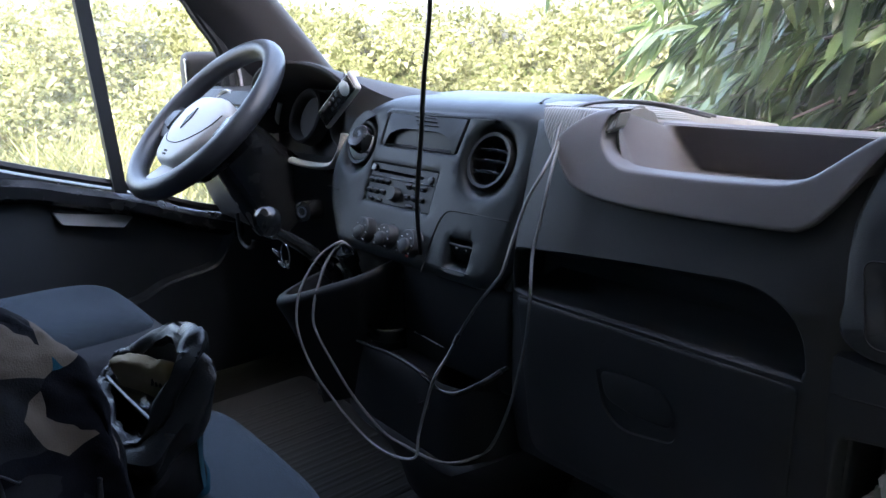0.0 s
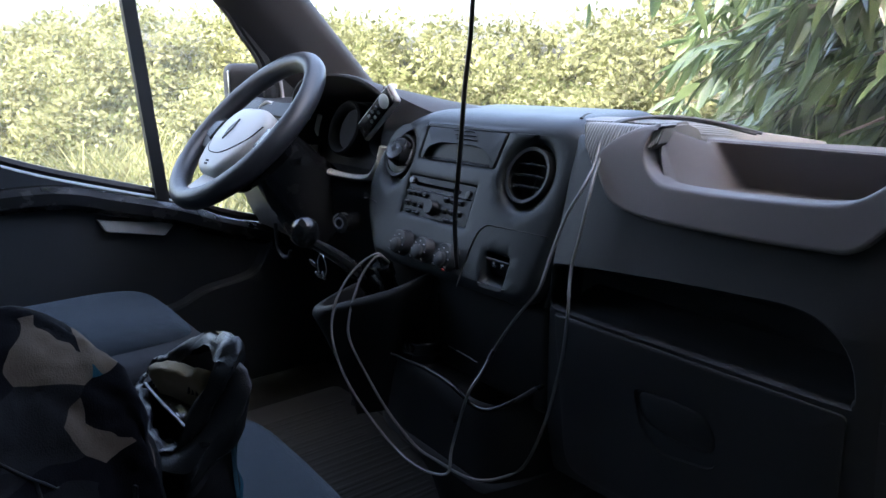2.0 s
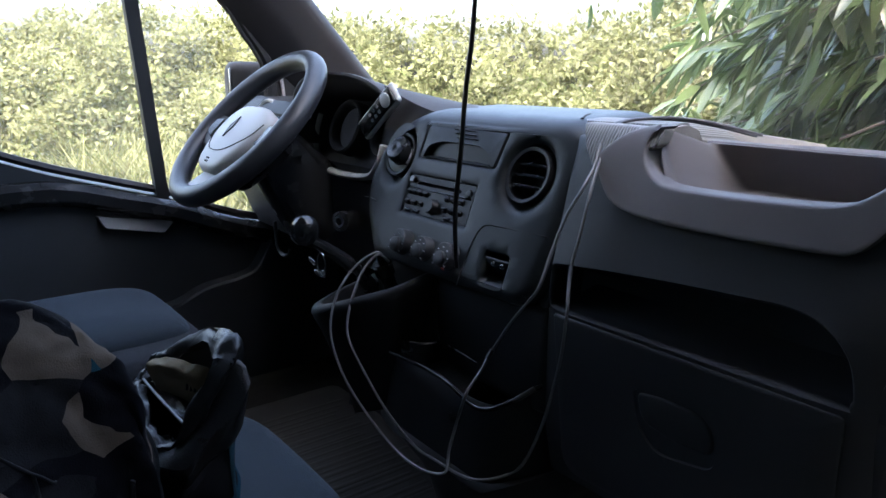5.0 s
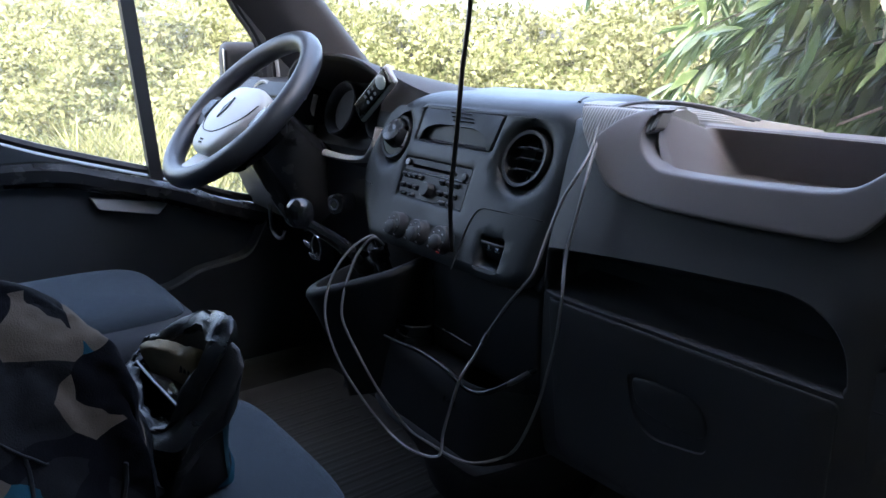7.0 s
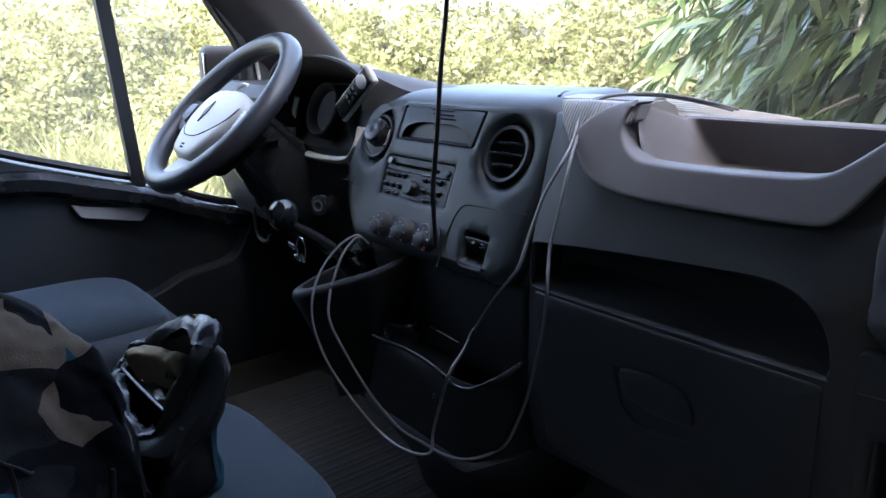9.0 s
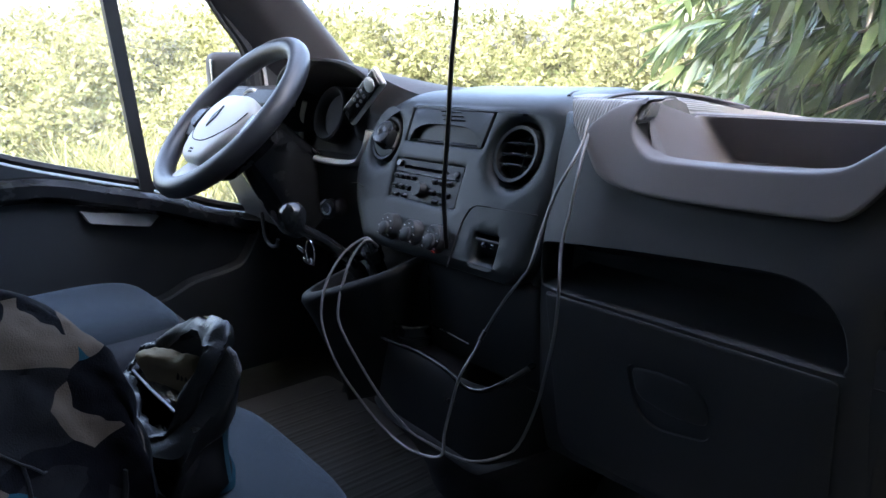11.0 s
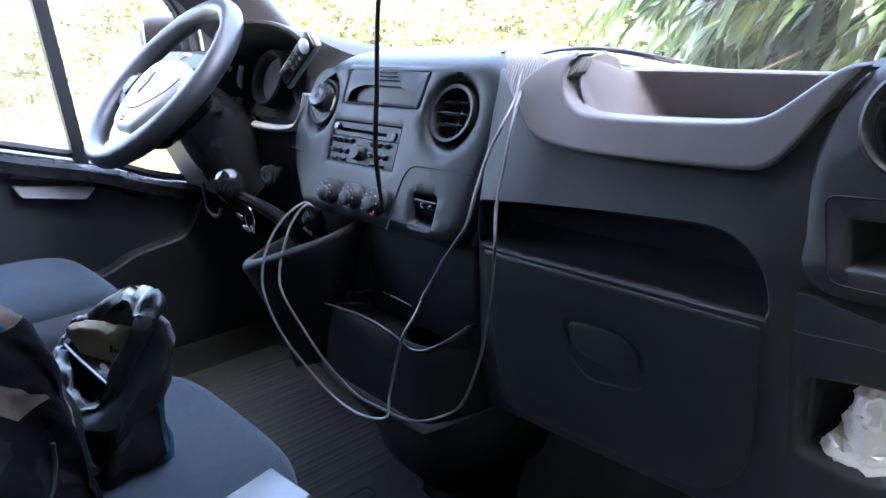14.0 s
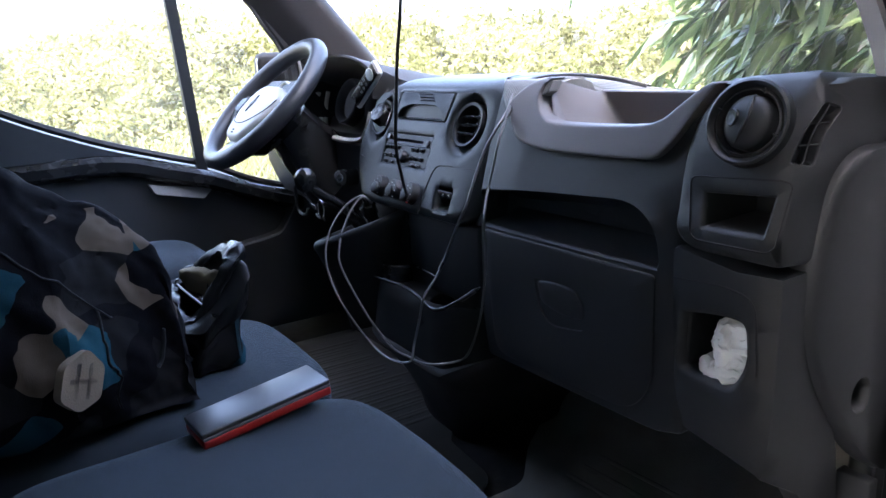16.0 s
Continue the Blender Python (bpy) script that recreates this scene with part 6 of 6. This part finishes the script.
rnd = random.Random(3)


def sprig(a, tip, sag, dense, size):
    mid = (a + tip) / 2 + Vector((0, 0, sag))
    line = smooth_line([a, mid, tip], 14)
    if rnd.random() < 0.4:
        part("branch", tube([a, mid, tip], 0.004, 6, 6, ends=(1, 0.3)), BARK, bush)
    run = (tip - a).normalized()
    for i, p in enumerate(line[3:]):
        for _ in range(dense):
            d = run * 0.5 + Vector((rnd.gauss(-0.12, 0.42), rnd.gauss(-0.1, 0.4), rnd.gauss(-0.5, 0.36)))
            spots.append(p[:])
            dirs.append(d[:])
            sizes.append(rnd.uniform(0.75, 1.25) * size)


for k in range(430):
    y = 0.98 + 1.7 * rnd.random() ** 1.2
    x0, x1 = -0.22 - 0.70 * (y - 1), 0.85 - 0.2 * (y - 1)
    tip = Vector((x0 + (x1 - x0) * rnd.random() ** 0.85, y, rnd.uniform(0.42, 1.55)))
    run = Vector((rnd.uniform(0.30, 0.55), rnd.uniform(0.05, 0.30), rnd.uniform(0.02, 0.24)))
    sprig(tip + run, tip, rnd.uniform(0.02, 0.07), 1, 0.118)


def long_leaves(name, spots, dirs, sizes, material, parent, wide=0.23):
    """Long pointed leaves, folded along the middle, their faces mostly upwards, as one mesh."""
    n = len(spots)
    d = dirs / np.linalg.norm(dirs, axis=1)[:, None]
    u = np.cross(d, np.array([0, 0, 1.0]) + rng.normal(0, 0.45, (n, 3)))
    u /= np.linalg.norm(u, axis=1)[:, None]
    w = np.cross(u, d)
    s = sizes[:, None]
    rows = [spots]
    for t, k in ((0.22, 0.72), (0.5, 1.0), (0.78, 0.66)):
        c = spots + d * s * t - np.array([0, 0, 1.0]) * s * 0.22 * t * t
        e = u * s * wide * 0.5 * k
        rows += [c + e + w * s * 0.03 * k, c, c - e + w * s * 0.03 * k]
    rows.append(spots + d * s - np.array([0, 0, 1.0]) * s * 0.22)
    verts = np.stack(rows, axis=1).reshape(-1, 3)
    o = np.arange(n)[:, None] * 11
    faces = [f for q in ((0, 2, 1), (0, 3, 2), (7, 8, 10), (8, 9, 10)) for f in (o + q).tolist()]
    faces += [f for q in ((1, 2, 5, 4), (2, 3, 6, 5), (4, 5, 8, 7), (5, 6, 9, 8)) for f in (o + q).tolist()]
    me = bpy.data.meshes.new(name)
    me.from_pydata(verts.tolist(), [], faces)
    me.materials.append(material)
    me.polygons.foreach_set("use_smooth", [True] * len(me.polygons))
    ob = new(name, me)
    ob.parent = parent
    ob.matrix_parent_inverse = parent.matrix_basis.inverted()
    ob["kind"] = "stuff"
    return ob


long_leaves("foliage", np.array(spots), np.array(dirs), np.array(sizes), LEAF_LAUREL, bush)
# a few broad pale leaves in front of the laurel


def broad_leaf(at, length, width, turn, droop):
    m = Matrix.Translation(at) @ Matrix.Rotation(radians(turn), 4, "Y") @ Matrix.Rotation(radians(droop), 4, "X")
    rows = []
    for t in np.linspace(0.0, 1.0, 9):
        w = width * 0.5 * math.sin(math.pi * min(1, t * 0.97 + 0.03)) ** 0.7 * (1 - 0.25 * t)
        rows.append([m @ Vector((length * t, 0.25 * abs(k) * w - 0.12 * length * t * t, k * w)) for k in (-1, -0.5, 0, 0.5, 1)])
    part("broad_leaf", skin(rows, closed=False), LEAF_BROAD, bush, "broad pale green leaf")


for z0, x0, x1, z1 in ((0.86, 0.42, 0.10, 0.70), (0.80, 0.50, 0.24, 0.66), (0.95, 0.40, 0.16, 0.90)):
    part("bare_twig", tube([(x0, 1.5, z0), ((x0 + x1) / 2, 1.36, (z0 + z1) / 2 + 0.012), (x1, 1.25, z1)], 0.006, 6, 8, ends=(1, 0.5)), TWIG, bush, "pale bare twig")
for at, length, width, turn, droop in (((0.145, 1.0, 0.935), 0.14, 0.036, 100, 25), ((0.215, 1.05, 0.90), 0.13, 0.040, 96, 20), ((0.02, 1.06, 1.04), 0.13, 0.036, 115, 30), ((0.30, 1.04, 1.0), 0.14, 0.042, 88, 15), ((-0.30, 1.0, 1.085), 0.09, 0.046, 86, 5), ((-0.135, 1.0, 0.730), 0.10, 0.040, 6, -20), ((-0.02, 1.0, 0.727), 0.08, 0.034, 12, -25), ((-0.527, 1.0, 1.055), 0.075, 0.024, 88, 10)):
    broad_leaf(at, length, width, turn, droop)

# tall thick growth along the passenger's side, behind the laurel; mostly unseen, added to block sky and sun
n = 60000
t = rng.uniform(0, 1, n)
h = rng.uniform(0, 1, n)
base = np.stack([np.interp(t, [0, 0.3, 0.5, 1], [0.9, 1.9, 2.4, 2.5]), np.interp(t, [0, 0.3, 0.5, 1], [3.6, 2.3, 0.5, -6.0]), GROUND + 5.7 * h], 1)
base[:, 0] += rng.exponential(0.22, n) + 0.25 * np.sin(9 * t * 3 + 5 * h) - 1.5 * np.maximum(0, h - 0.45) * np.clip(t * 3 - 0.6, 0, 1)
base[:, 1] += rng.normal(0, 0.25, n)
# lower growth ahead of the door lets the sun reach the laurel
LOW = ((-0.78, -0.22, 1.5, 3.0), (1.0, 0.52, 0.45, 0.5))
base[:, 2] = GROUND + (base[:, 2] - GROUND) * np.interp(base[:, 1], *LOW)
leaves("shade_hedge", base, np.stack([rng.normal(-0.6, 0.5, n), rng.normal(-0.3, 0.5, n), rng.normal(-0.3, 0.5, n)], 1), rng.uniform(0.12, 0.24, n), LEAF_DARK, rng, 0.15, 0.35, None, "tall dark hedge added along the passenger's side, mostly unseen, to block light", "hedge")
# dark sheet behind the added leaves stops light through their gaps
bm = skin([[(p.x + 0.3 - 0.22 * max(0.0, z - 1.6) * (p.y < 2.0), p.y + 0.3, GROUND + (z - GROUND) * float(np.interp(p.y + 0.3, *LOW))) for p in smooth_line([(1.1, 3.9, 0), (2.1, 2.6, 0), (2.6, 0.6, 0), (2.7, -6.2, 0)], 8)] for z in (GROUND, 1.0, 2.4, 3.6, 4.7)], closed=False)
lone("shade_hedge_core", bm, mat("shade_hedge_inside", (0.035, 0.05, 0.02), 0.9, var=0.5, scale=3, bump=0), "dark sheet inside the added side hedge that stops light passing through", "hedge", kind="stuff")
